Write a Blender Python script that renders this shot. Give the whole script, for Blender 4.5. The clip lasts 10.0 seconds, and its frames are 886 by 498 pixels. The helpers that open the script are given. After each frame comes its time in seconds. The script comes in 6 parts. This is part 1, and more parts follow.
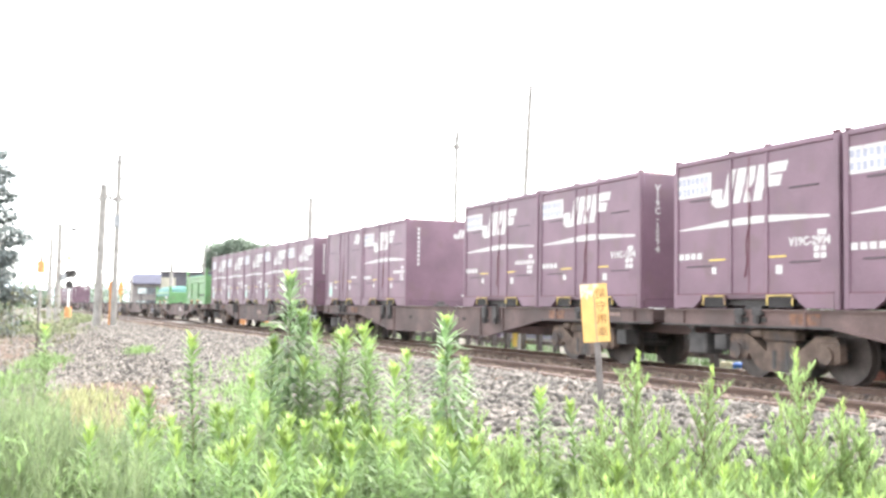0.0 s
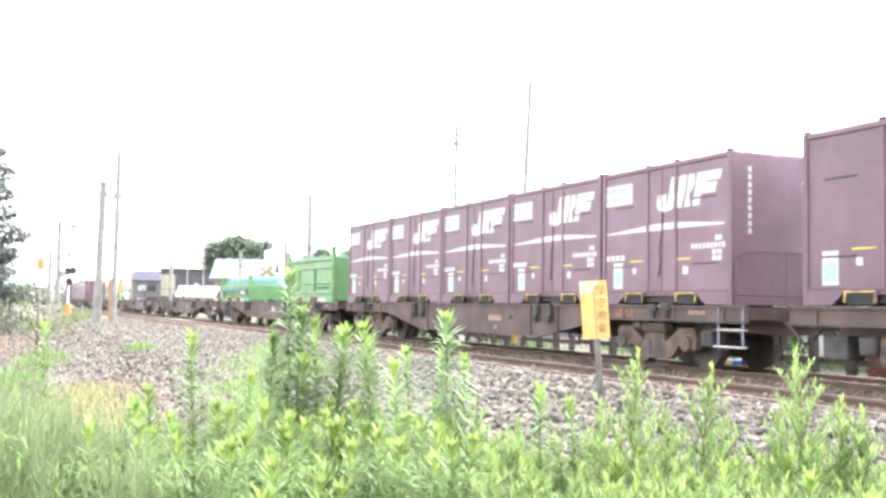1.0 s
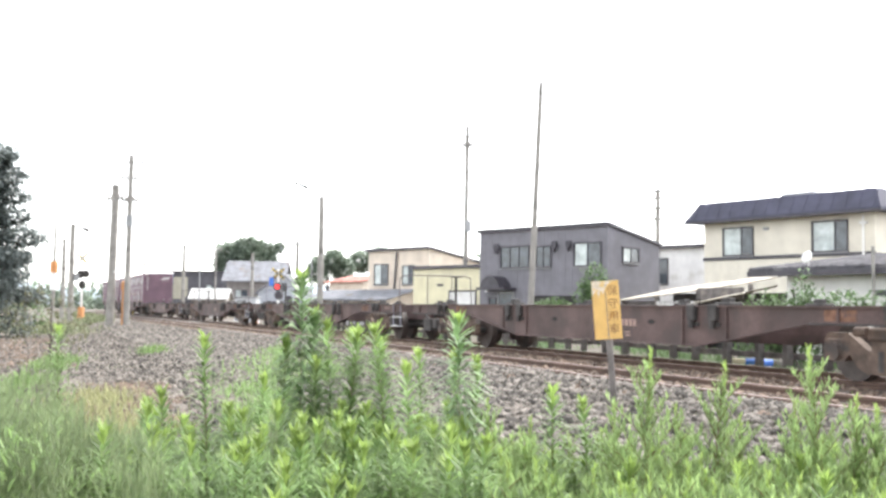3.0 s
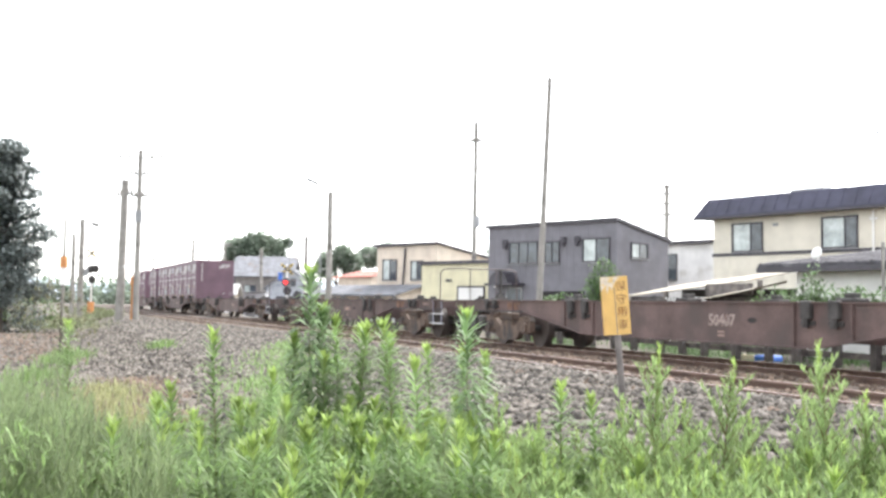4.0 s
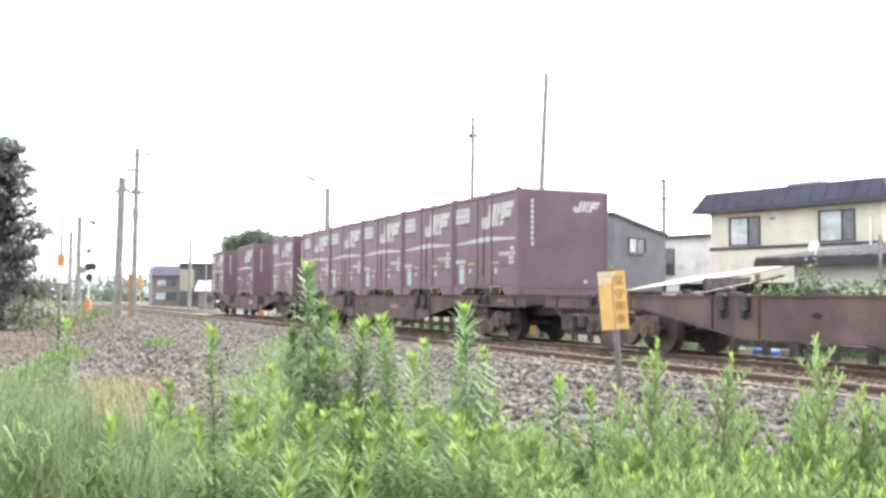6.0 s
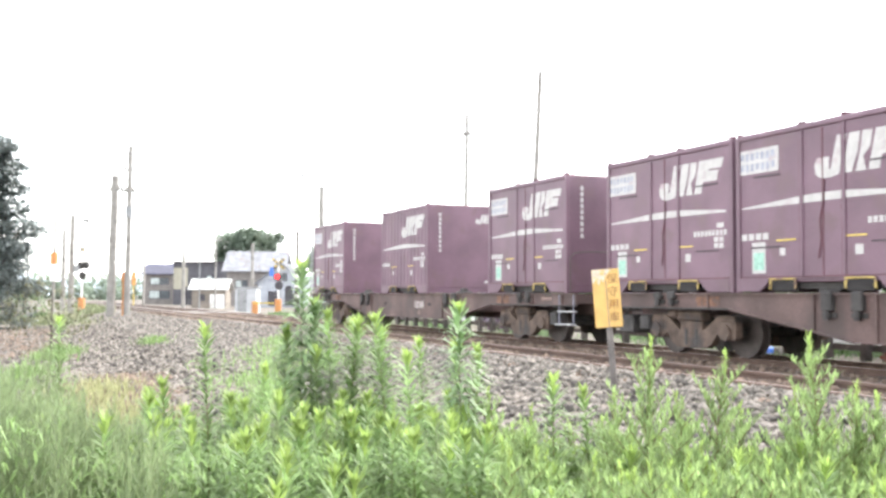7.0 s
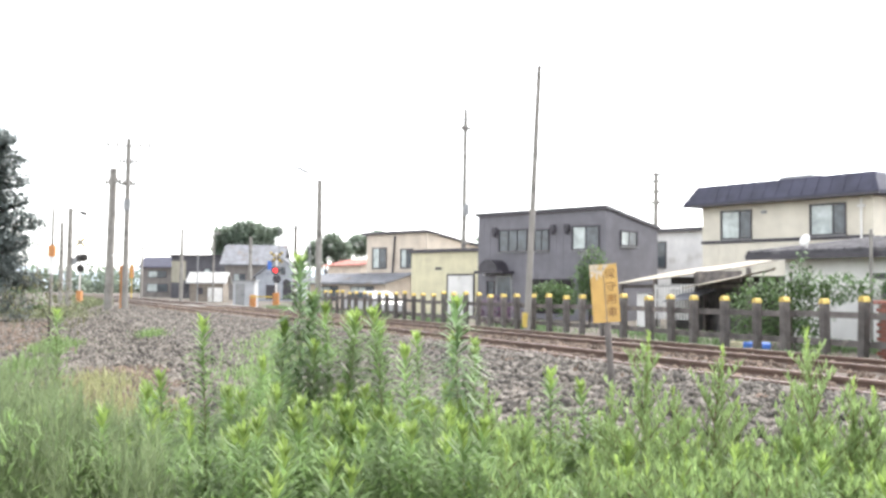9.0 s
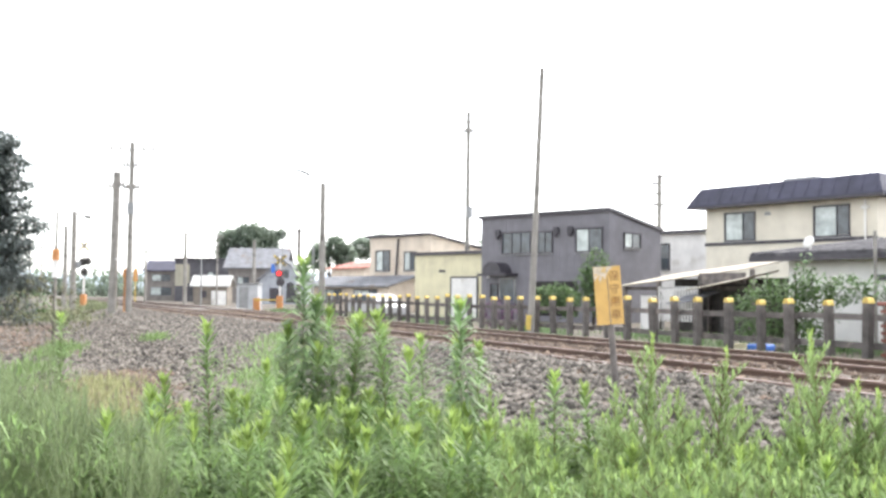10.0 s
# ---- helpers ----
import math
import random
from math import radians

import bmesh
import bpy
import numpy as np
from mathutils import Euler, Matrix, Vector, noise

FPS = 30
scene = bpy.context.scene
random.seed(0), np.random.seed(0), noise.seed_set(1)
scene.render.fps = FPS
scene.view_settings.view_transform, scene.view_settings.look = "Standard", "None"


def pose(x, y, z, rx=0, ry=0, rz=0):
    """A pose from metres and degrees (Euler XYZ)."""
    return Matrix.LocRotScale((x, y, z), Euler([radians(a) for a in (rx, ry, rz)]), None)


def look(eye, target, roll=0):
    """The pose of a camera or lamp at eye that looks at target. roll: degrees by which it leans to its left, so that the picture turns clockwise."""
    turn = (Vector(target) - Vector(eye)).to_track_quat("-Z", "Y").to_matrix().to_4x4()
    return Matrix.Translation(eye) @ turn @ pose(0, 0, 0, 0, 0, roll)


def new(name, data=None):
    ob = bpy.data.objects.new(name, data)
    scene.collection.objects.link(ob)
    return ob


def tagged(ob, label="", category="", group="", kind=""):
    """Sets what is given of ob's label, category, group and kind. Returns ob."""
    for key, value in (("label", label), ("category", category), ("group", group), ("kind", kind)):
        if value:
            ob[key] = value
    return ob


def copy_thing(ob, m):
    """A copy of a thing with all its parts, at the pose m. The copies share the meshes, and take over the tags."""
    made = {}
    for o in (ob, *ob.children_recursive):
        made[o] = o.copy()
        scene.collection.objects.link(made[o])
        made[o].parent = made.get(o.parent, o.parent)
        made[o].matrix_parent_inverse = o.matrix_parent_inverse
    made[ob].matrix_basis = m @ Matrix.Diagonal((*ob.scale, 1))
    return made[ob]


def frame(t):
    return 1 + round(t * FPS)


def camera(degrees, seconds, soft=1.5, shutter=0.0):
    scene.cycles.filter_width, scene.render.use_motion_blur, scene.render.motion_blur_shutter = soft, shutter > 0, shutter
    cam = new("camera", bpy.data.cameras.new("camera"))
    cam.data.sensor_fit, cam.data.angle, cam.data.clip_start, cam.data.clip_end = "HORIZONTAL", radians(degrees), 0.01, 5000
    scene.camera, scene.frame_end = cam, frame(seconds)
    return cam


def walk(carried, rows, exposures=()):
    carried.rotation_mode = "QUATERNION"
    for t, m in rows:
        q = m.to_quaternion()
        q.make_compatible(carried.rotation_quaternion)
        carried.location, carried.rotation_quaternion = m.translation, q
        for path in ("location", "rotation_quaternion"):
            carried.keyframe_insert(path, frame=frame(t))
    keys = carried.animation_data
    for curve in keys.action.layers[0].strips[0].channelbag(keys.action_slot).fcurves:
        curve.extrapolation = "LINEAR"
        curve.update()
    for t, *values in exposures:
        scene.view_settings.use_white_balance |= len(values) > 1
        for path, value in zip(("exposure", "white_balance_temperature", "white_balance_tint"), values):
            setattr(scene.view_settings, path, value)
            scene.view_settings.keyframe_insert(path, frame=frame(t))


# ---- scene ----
# ---- camera ----
FOCAL = 1788.0
EYE = (0.0, 0.0, 1.0)
cam = camera(2 * math.degrees(math.atan(784 / FOCAL)), 10.0, soft=2.9, shutter=0.04)


def aim(turn, tilt, roll=0.4):
    """Camera pose: turn is the angle between the view and the track, tilt the angle above the horizon, in degrees."""
    a, p = radians(turn), radians(tilt)
    way = Vector((-math.cos(a) * math.cos(p), math.sin(a) * math.cos(p), math.sin(p)))
    return look(EYE, Vector(EYE) + way * 10, roll)


VIEW = [(0, -13.2, 33.0, 0.94), (0.5, -16.5, 27.2, 0.87), (1, -13.8, 27.5, 0.92), (1.5, -14.4, 23.6, 0.68), (2, -14.1, 27.0, 0.46), (2.5, -3.6, 29.3, 0.5),
        (4, 21.5, 20.9, 0.7), (4.5, 26.4, 13.8, 0.61), (5, 23.5, 12.8, 0.48), (5.5, 21.0, 13.7, 0.4), (7, 6.4, 9.9, 0.3), (7.5, 3.4, 7.8, 0.22),
        (8, 1.6, 4.3, 0.33), (8.5, 2.8, 1.3, 0.54), (9, 3.0, 0.0, 0.55), (9.5, 1.2, 0.6, 0.56), (10, 9.1, 4.6, 0.4)]
walk(cam, [(t, aim(23.52 - math.degrees(dx / FOCAL), 2.37 + math.degrees(dy / FOCAL), lean)) for t, dx, dy, lean in VIEW],
     exposures=[(0, 3.0), (0.5, 3.15), (1, 3.05), (1.5, 2.85), (2, 2.75), (2.5, 2.45), (4, 2.2), (5.5, 2.2), (7, 2.68), (7.5, 2.75), (8, 2.65), (8.5, 2.3), (9, 2.1), (10, 2.1)])

# ---- light ----
world = bpy.data.worlds.new("sky")
scene.world = world
world.use_nodes = True
wn = world.node_tree.nodes
sky = wn.new("ShaderNodeTexSky")
sky.sky_type = "NISHITA"
sky.sun_disc = False
sky.sun_elevation = radians(52)
sky.sun_rotation = radians(-20)
sky.dust_density = 1.0
sky.air_density = 1.0
sky.ozone_density = 1.0
# thin white overcast: most of the sky's colour is washed out
veil = wn.new("ShaderNodeHueSaturation")
veil.inputs["Saturation"].default_value = 0.18
world.node_tree.links.new(sky.outputs[0], veil.inputs["Color"])
world.node_tree.links.new(veil.outputs[0], wn["Background"].inputs[0])
wn["Background"].inputs[1].default_value = 0.15
sun = new("sun", bpy.data.lights.new("sun", "SUN"))
sun.data.energy = 1.3
sun.data.angle = radians(10)
sun.data.color = (1.0, 0.95, 0.87)
SUN_AT = Vector((math.sin(radians(-20)) * math.cos(radians(52)), math.cos(radians(-20)) * math.cos(radians(52)), math.sin(radians(52))))
sun.matrix_world = look(SUN_AT * 60, (0, 0, 0))

# ---- materials ----
def mat(name, col, rough=0.6, metal=0.0, var=0.2, scale=3.0, fine=30.0, bump=0.15, stain=None, amount=0.35, stain_scale=1.3, island=0.0,
        glow=0.0, leaf=0.0, each=0.0):
    """Surface with broad tone changes, fine grain, relief, and optional stains of a second colour."""
    m = bpy.data.materials.new(name)
    m.use_nodes = True
    n, l = m.node_tree.nodes, m.node_tree.links
    b = n["Principled BSDF"]
    tc = n.new("ShaderNodeTexCoord")

    def noise_at(s, detail=4.0):
        k = n.new("ShaderNodeTexNoise")
        k.inputs["Scale"].default_value, k.inputs["Detail"].default_value = s, detail
        l.new(tc.outputs["Object"], k.inputs["Vector"])
        return k.outputs["Fac"]

    def mixed(fac, a, c, kind="MIX"):
        k = n.new("ShaderNodeMix")
        k.data_type, k.blend_type = "RGBA", kind
        for sock, v in ((k.inputs[0], fac), (k.inputs[6], a), (k.inputs[7], c)):
            if hasattr(v, "links"):
                l.new(v, sock)
            else:
                sock.default_value = v if isinstance(v, (int, float)) else (*v[:3], 1)
        return k.outputs[2]

    def span(fac, a, c):
        k = n.new("ShaderNodeMapRange")
        k.inputs[1].default_value, k.inputs[2].default_value = a, c
        l.new(fac, k.inputs[0])
        return k.outputs[0]

    lo, hi = [c * (1 - var) for c in col], [min(1, c * (1 + var)) for c in col]
    out = mixed(span(noise_at(scale), 0.35, 0.65), lo, hi)
    grain = noise_at(fine, 6.0)
    out = mixed(span(grain, 0.3, 0.7), mixed(1.0, out, [1 - var * 0.7] * 3, "MULTIPLY"), out)
    if stain:
        edge = 0.5 + (0.5 - amount) * 0.35
        out = mixed(span(noise_at(stain_scale, 8.0), edge, edge + 0.12), out, stain)
    if island:
        g = n.new("ShaderNodeNewGeometry")
        out = mixed(g.outputs["Random Per Island"], mixed(1.0, out, [1 - island] * 3, "MULTIPLY"), mixed(1.0, out, [1 + island] * 3, "MULTIPLY"))
    if each:
        oi = n.new("ShaderNodeObjectInfo")
        out = mixed(oi.outputs["Random"], mixed(1.0, out, [1 - each] * 3, "MULTIPLY"), mixed(1.0, out, [1 + each] * 3, "MULTIPLY"))
    l.new(out, b.inputs["Base Color"])
    b.inputs["Roughness"].default_value, b.inputs["Metallic"].default_value = rough, metal
    if bump:
        k = n.new("ShaderNodeBump")
        k.inputs["Strength"].default_value, k.inputs["Distance"].default_value = bump, 0.02
        l.new(grain, k.inputs["Height"])
        l.new(k.outputs[0], b.inputs["Normal"])
    if glow:
        b.inputs["Emission Color"].default_value, b.inputs["Emission Strength"].default_value = (*col, 1), glow
    if leaf:
        t, mx = n.new("ShaderNodeBsdfTranslucent"), n.new("ShaderNodeMixShader")
        l.new(out, t.inputs["Color"])
        mx.inputs[0].default_value = leaf
        l.new(b.outputs[0], mx.inputs[1])
        l.new(t.outputs[0], mx.inputs[2])
        l.new(mx.outputs[0], n["Material Output"].inputs["Surface"])
    return m


RUST = (0.16, 0.075, 0.045)
M_RED = mat("container_red", (0.142, 0.080, 0.108), 0.5, 0, 0.16, 1.2, 25, 0.06, (0.125, 0.074, 0.088), 0.35, 1.6, each=0.1)
M_RED_DARK = mat("container_edge", (0.10, 0.032, 0.045), 0.6, 0, 0.25, 3, 30, 0.1, each=0.1)
M_WHITE = mat("white_marking", (0.45, 0.435, 0.42), 0.6, 0, 0.08, 8, 40, 0.05, (0.36, 0.29, 0.30), 0.3, 5)
M_YELLOW = mat("yellow_paint", (0.56, 0.41, 0.09), 0.55, 0, 0.15, 8, 40, 0.1, (0.3, 0.2, 0.08), 0.3, 6)
M_LIP = mat("scuffed_yellow", (0.42, 0.31, 0.09), 0.7, 0, 0.25, 8, 40, 0.1, (0.14, 0.07, 0.07), 0.4, 7)
M_ORANGE = mat("orange_paint", (0.5, 0.22, 0.075), 0.55, 0, 0.15, 8, 40, 0.1)
M_STICKER = mat("green_sticker", (0.30, 0.52, 0.42), 0.5, 0, 0.25, 9, 30, 0.0)
# near-black colour paints the shade inside pockets, holes and openings
M_HOLE = mat("opening_shade_black", (0.025, 0.022, 0.022), 0.9, 0, 0.3, 5, 20, 0.0)
M_FRAME = mat("wagon_brown", (0.105, 0.066, 0.060), 0.7, 0, 0.3, 1.5, 25, 0.25, (0.068, 0.047, 0.043), 0.42, 1.1, each=0.15)
M_BOGIE = mat("bogie_rust", (0.115, 0.08, 0.062), 0.85, 0, 0.35, 4, 30, 0.3, (0.055, 0.045, 0.042), 0.45, 3)
M_RUSTY = mat("bright_rust", (0.19, 0.095, 0.06), 0.85, 0, 0.35, 6, 30, 0.2, (0.10, 0.065, 0.055), 0.45, 5)
M_PALESTEEL = mat("worn_step_steel", (0.5, 0.5, 0.5), 0.45, 0.3, 0.15, 8, 40, 0.05, (0.2, 0.15, 0.13), 0.25, 6)
M_RAILBAR = mat("painted_bar", (0.11, 0.085, 0.085), 0.55, 0.1, 0.2, 8, 40, 0.05)
M_FADED_RED = mat("faded_stencil", (0.30, 0.20, 0.17), 0.8, 0, 0.2, 6, 30, 0.0)
M_FADED = mat("faded_grey", (0.24, 0.24, 0.29), 0.7, 0, 0.2, 6, 30, 0.0)
M_STENCIL = mat("stencil_paint", (0.5, 0.45, 0.43), 0.7, 0, 0.15, 9, 40, 0.0, (0.2, 0.13, 0.11), 0.35, 9)
M_PANELBAR = mat("faded_panel_print", (0.30, 0.31, 0.37), 0.7, 0, 0.2, 6, 30, 0.0)
M_STRAP = mat("dark_hinge_strap", (0.045, 0.028, 0.036), 0.6, 0, 0.2, 6, 30, 0.05)
M_OLDSTENCIL = mat("worn_stencil_paint", (0.33, 0.26, 0.235), 0.75, 0, 0.2, 9, 40, 0.0, (0.16, 0.105, 0.09), 0.4, 9)
M_WHEEL = mat("wheel_steel", (0.07, 0.056, 0.05), 0.6, 0.2, 0.3, 4, 30, 0.1)
# black for grimy ironwork; also paints the shade inside the open shed
M_BLACK = mat("grime_and_shade_black", (0.05, 0.045, 0.043), 0.75, 0, 0.35, 4, 30, 0.2)
M_GREEN = mat("green_container", (0.108, 0.24, 0.092), 0.5, 0, 0.15, 1.5, 25, 0.08, (0.135, 0.19, 0.095), 0.35, 1.8)
M_TARP = mat("green_tarp", (0.055, 0.165, 0.14), 0.7, 0, 0.18, 2, 20, 0.5, (0.12, 0.24, 0.21), 0.25, 1.5)
M_RAIL = mat("rusty_rail", (0.105, 0.064, 0.047), 0.75, 0, 0.25, 4, 40, 0.2, (0.10, 0.06, 0.045), 0.35, 2)
M_RAILTOP = mat("worn_rail_head", (0.32, 0.24, 0.21), 0.4, 0.8, 0.15, 6, 50, 0.05)
M_SLEEPER = mat("old_sleeper", (0.13, 0.10, 0.085), 0.9, 0, 0.3, 5, 40, 0.3, each=0.2)


# ---- mesh helpers ----
def box(bm, x0, x1, y0, y1, z0, z1, bevel=0.0):
    made = bmesh.ops.create_cube(bm, size=1.0, matrix=Matrix.LocRotScale(((x0 + x1) / 2, (y0 + y1) / 2, (z0 + z1) / 2), None, (abs(x1 - x0), abs(y1 - y0), abs(z1 - z0))))
    if bevel:
        edges = list({e for v in made["verts"] for e in v.link_edges})
        bmesh.ops.bevel(bm, geom=edges, offset=bevel, segments=1, affect="EDGES")


def rod(bm, a, c, r, n=8, r2=None):
    """A round bar from a to c, tapering from r to r2."""
    a, c = Vector(a), Vector(c)
    d = c - a
    m = Matrix.Translation((a + c) / 2) @ d.to_track_quat("Z", "Y").to_matrix().to_4x4()
    bmesh.ops.create_cone(bm, cap_ends=True, segments=n, radius1=r, radius2=r if r2 is None else r2, depth=d.length, matrix=m)


def slab(bm, pts, y0, y1, m=None):
    """A flat outline of (x, z) points, drawn out from y0 to y1."""
    m = m or Matrix()
    front = [bm.verts.new(m @ Vector((x, y0, z))) for x, z in pts]
    back = [bm.verts.new(m @ Vector((x, y1, z))) for x, z in pts]
    bm.faces.new(front)
    bm.faces.new(back[::-1])
    k = len(pts)
    for i in range(k):
        bm.faces.new((front[(i + 1) % k], front[i], back[i], back[(i + 1) % k]))


def part(name, bm, material, parent=None, label="", smooth=False):
    me = bpy.data.meshes.new(name)
    bmesh.ops.recalc_face_normals(bm, faces=bm.faces)
    bm.to_mesh(me)
    bm.free()
    me.materials.append(material)
    if smooth:
        me.shade_smooth()
    ob = new(name, me)
    if parent:
        ob.parent = parent
    if label:
        ob["label"] = label
    return ob


def boxes(name, rows, material, parent=None, label="", bevel=0.0):
    bm = bmesh.new()
    for r in rows:
        box(bm, *r, bevel=bevel)
    return part(name, bm, material, parent, label)


def lettering(name, words, size, material, parent, m, label="", deep=0.003, bold=0.0):
    """Words in the built-in font as a thin mesh; they face -y before m is applied."""
    c = bpy.data.curves.new(name, "FONT")
    c.body, c.size, c.extrude, c.align_x, c.align_y, c.resolution_u, c.offset = words, size, deep, "CENTER", "CENTER", 2, bold
    tmp = bpy.data.objects.new(name, c)
    scene.collection.objects.link(tmp)
    me = bpy.data.meshes.new_from_object(tmp.evaluated_get(bpy.context.evaluated_depsgraph_get()))
    bpy.data.objects.remove(tmp)
    bpy.data.curves.remove(c)
    me.transform(m @ pose(0, 0, 0, 90))
    me.materials.clear()
    me.materials.append(material)
    ob = new(name, me)
    ob.parent = parent
    if label:
        ob["label"] = label
    return ob


def mesh_from(name, verts, faces, material, parent=None, smooth=False):
    me = bpy.data.meshes.new(name)
    me.from_pydata(verts, [], faces)
    me.materials.append(material)
    if smooth:
        me.shade_smooth()
    ob = new(name, me)
    if parent:
        ob.parent = parent
    return ob


# ---- ground and track ----
TRACKS = (8.085, 11.885)
TRACK_Z = (0.08, 0.0)
GAUGE = 1.067
M_SOIL = mat("gravelly_soil", (0.115, 0.095, 0.078), 0.95, 0, 0.35, 0.9, 22, 0.6, (0.075, 0.07, 0.04), 0.4, 0.5)
M_STONE = mat("ballast_stone", (0.152, 0.135, 0.118), 0.9, 0, 0.25, 5, 40, 0.3, island=0.72)
M_BED = mat("ballast_bed", (0.115, 0.09, 0.073), 0.95, 0, 0.45, 2.5, 18, 0.9, (0.09, 0.07, 0.055), 0.45, 6)


def ground_z(x, y):
    """Height of the bare ground: the embankment shoulder, the level bed of the two tracks, the yards beyond."""
    keys = ((-60, -0.5), (1.0, -0.5), (3.5, -0.45), (6.2, -0.14), (6.7, -0.055), (9.5, -0.075), (10.3, -0.17), (13.4, -0.17), (14.3, -0.32), (26, -0.4), (3000, -0.4))
    for (y0, z0), (y1, z1) in zip(keys, keys[1:]):
        if y <= y1:
            return z0 + (z1 - z0) * max(0.0, (y - y0) / (y1 - y0))
    return -0.4


def build_ground():
    xs = [-3000, -800, -300, -150] + [-100 + 4 * i for i in range(31)] + [60, 150, 400, 3000]
    ys = [-3000, -300, -60, -20, -5, 0, 1, 2.2, 3.5, 4.5, 5.5, 6.2, 6.7, 7, 9.5, 10.3, 13, 13.4, 13.8, 14.3, 17, 20, 26, 40, 80, 200, 600, 3000]
    verts = [(x, y, ground_z(x, y) + (0.05 * noise.noise((x * 0.3, y * 0.5, 0)) if abs(x) < 110 and -20 < y < 6.2 else 0)) for x in xs for y in ys]
    k = len(ys)
    faces = [(i * k + j, (i + 1) * k + j, (i + 1) * k + j + 1, i * k + j + 1) for i in range(len(xs) - 1) for j in range(k - 1)]
    g = mesh_from("ground", verts, faces, M_SOIL)
    tagged(g, "grey-brown gravelly earth along a railway line", "ground", kind="structure")
    rows = []
    for yc, zc in zip(TRACKS, TRACK_Z):
        pts = [(yc - 1.55, zc - 0.14), (yc - 1.3, zc - 0.075), (yc + 1.3, zc - 0.075), (yc + 1.55, zc - 0.14)]
        rows.append(pts)
    for pts in rows:
        bm = bmesh.new()
        prev = None
        for i in range(-75, 24):
            x = i * 2.0
            line = [bm.verts.new((x, y + 0.06 * noise.noise((x, y, 3)), z - 0.03 + 0.03 * noise.noise((x * 2, y * 3, 5)))) for y, z in pts]
            if prev:
                for a in range(3):
                    bm.faces.new((prev[a], line[a], line[a + 1], prev[a + 1]))
            prev = line
        bed = part("track_bed", bm, M_BED)
        tagged(bed, "brown crushed-stone bed between rusty rails", "track bed", kind="structure")


def build_tracks():
    prof = [(-0.0635, -0.153), (0.0635, -0.153), (0.0635, -0.142), (0.012, -0.118), (0.009, -0.05), (0.0325, -0.038), (0.0325, -0.008), (0.022, 0.0),
            (-0.022, 0.0), (-0.0325, -0.008), (-0.0325, -0.038), (-0.009, -0.05), (-0.012, -0.118), (-0.0635, -0.142)]
    for yc, zc in zip(TRACKS, TRACK_Z):
        tr = tagged(new("railway_track"), "narrow-gauge track of rusty brown steel rails on ballast", "railway track", "tracks")
        tr.location.z = zc
        for side in (-1, 1):
            bm = bmesh.new()
            y = yc + side * (GAUGE / 2 + 0.0325)
            slab(bm, [(-(p[0]), p[1]) for p in prof], -45, 150, Matrix.Translation((0, y, 0)) @ Matrix.Rotation(radians(90), 4, "Z"))
            r = part("rail", bm, M_RAIL, tr)
            boxes("rail_head", [(-150, 45, y - 0.02, y + 0.02, -0.002, 0.003)], M_RAILTOP, r, "worn bright running surface")
            base = boxes("rail_clip", [(-0.05, 0.05, y - 0.1, y + 0.1, -0.155, -0.125)], M_RAIL, r)
            base.location.x = -40
            for i in range(1, 70):
                o = base.copy()
                scene.collection.objects.link(o)
                o.location.x = -40 + i * 0.65
        s0 = boxes("sleeper", [(-0.1, 0.1, yc - 1.0, yc + 1.0, -0.25, -0.09)], M_SLEEPER, tr, bevel=0.01)
        s0.location.x = -60
        for i in range(1, 100):
            o = s0.copy()
            scene.collection.objects.link(o)
            o.location.x = -60 + i * 0.65
    return


build_ground()
build_tracks()

# ---- the train ----
SPEED = 22.881
Y_TRAIN = TRACKS[1]
MOVERS = []
DECK = 1.08


def wheel_bm(y):
    bm = bmesh.new()
    rod(bm, (0, y - 0.06, 0), (0, y + 0.06, 0), 0.43, 28)
    rod(bm, (0, y + (0.075 if y < 0 else -0.075) - 0.015, 0), (0, y + (0.075 if y < 0 else -0.075) + 0.015, 0), 0.457, 28)
    return bm


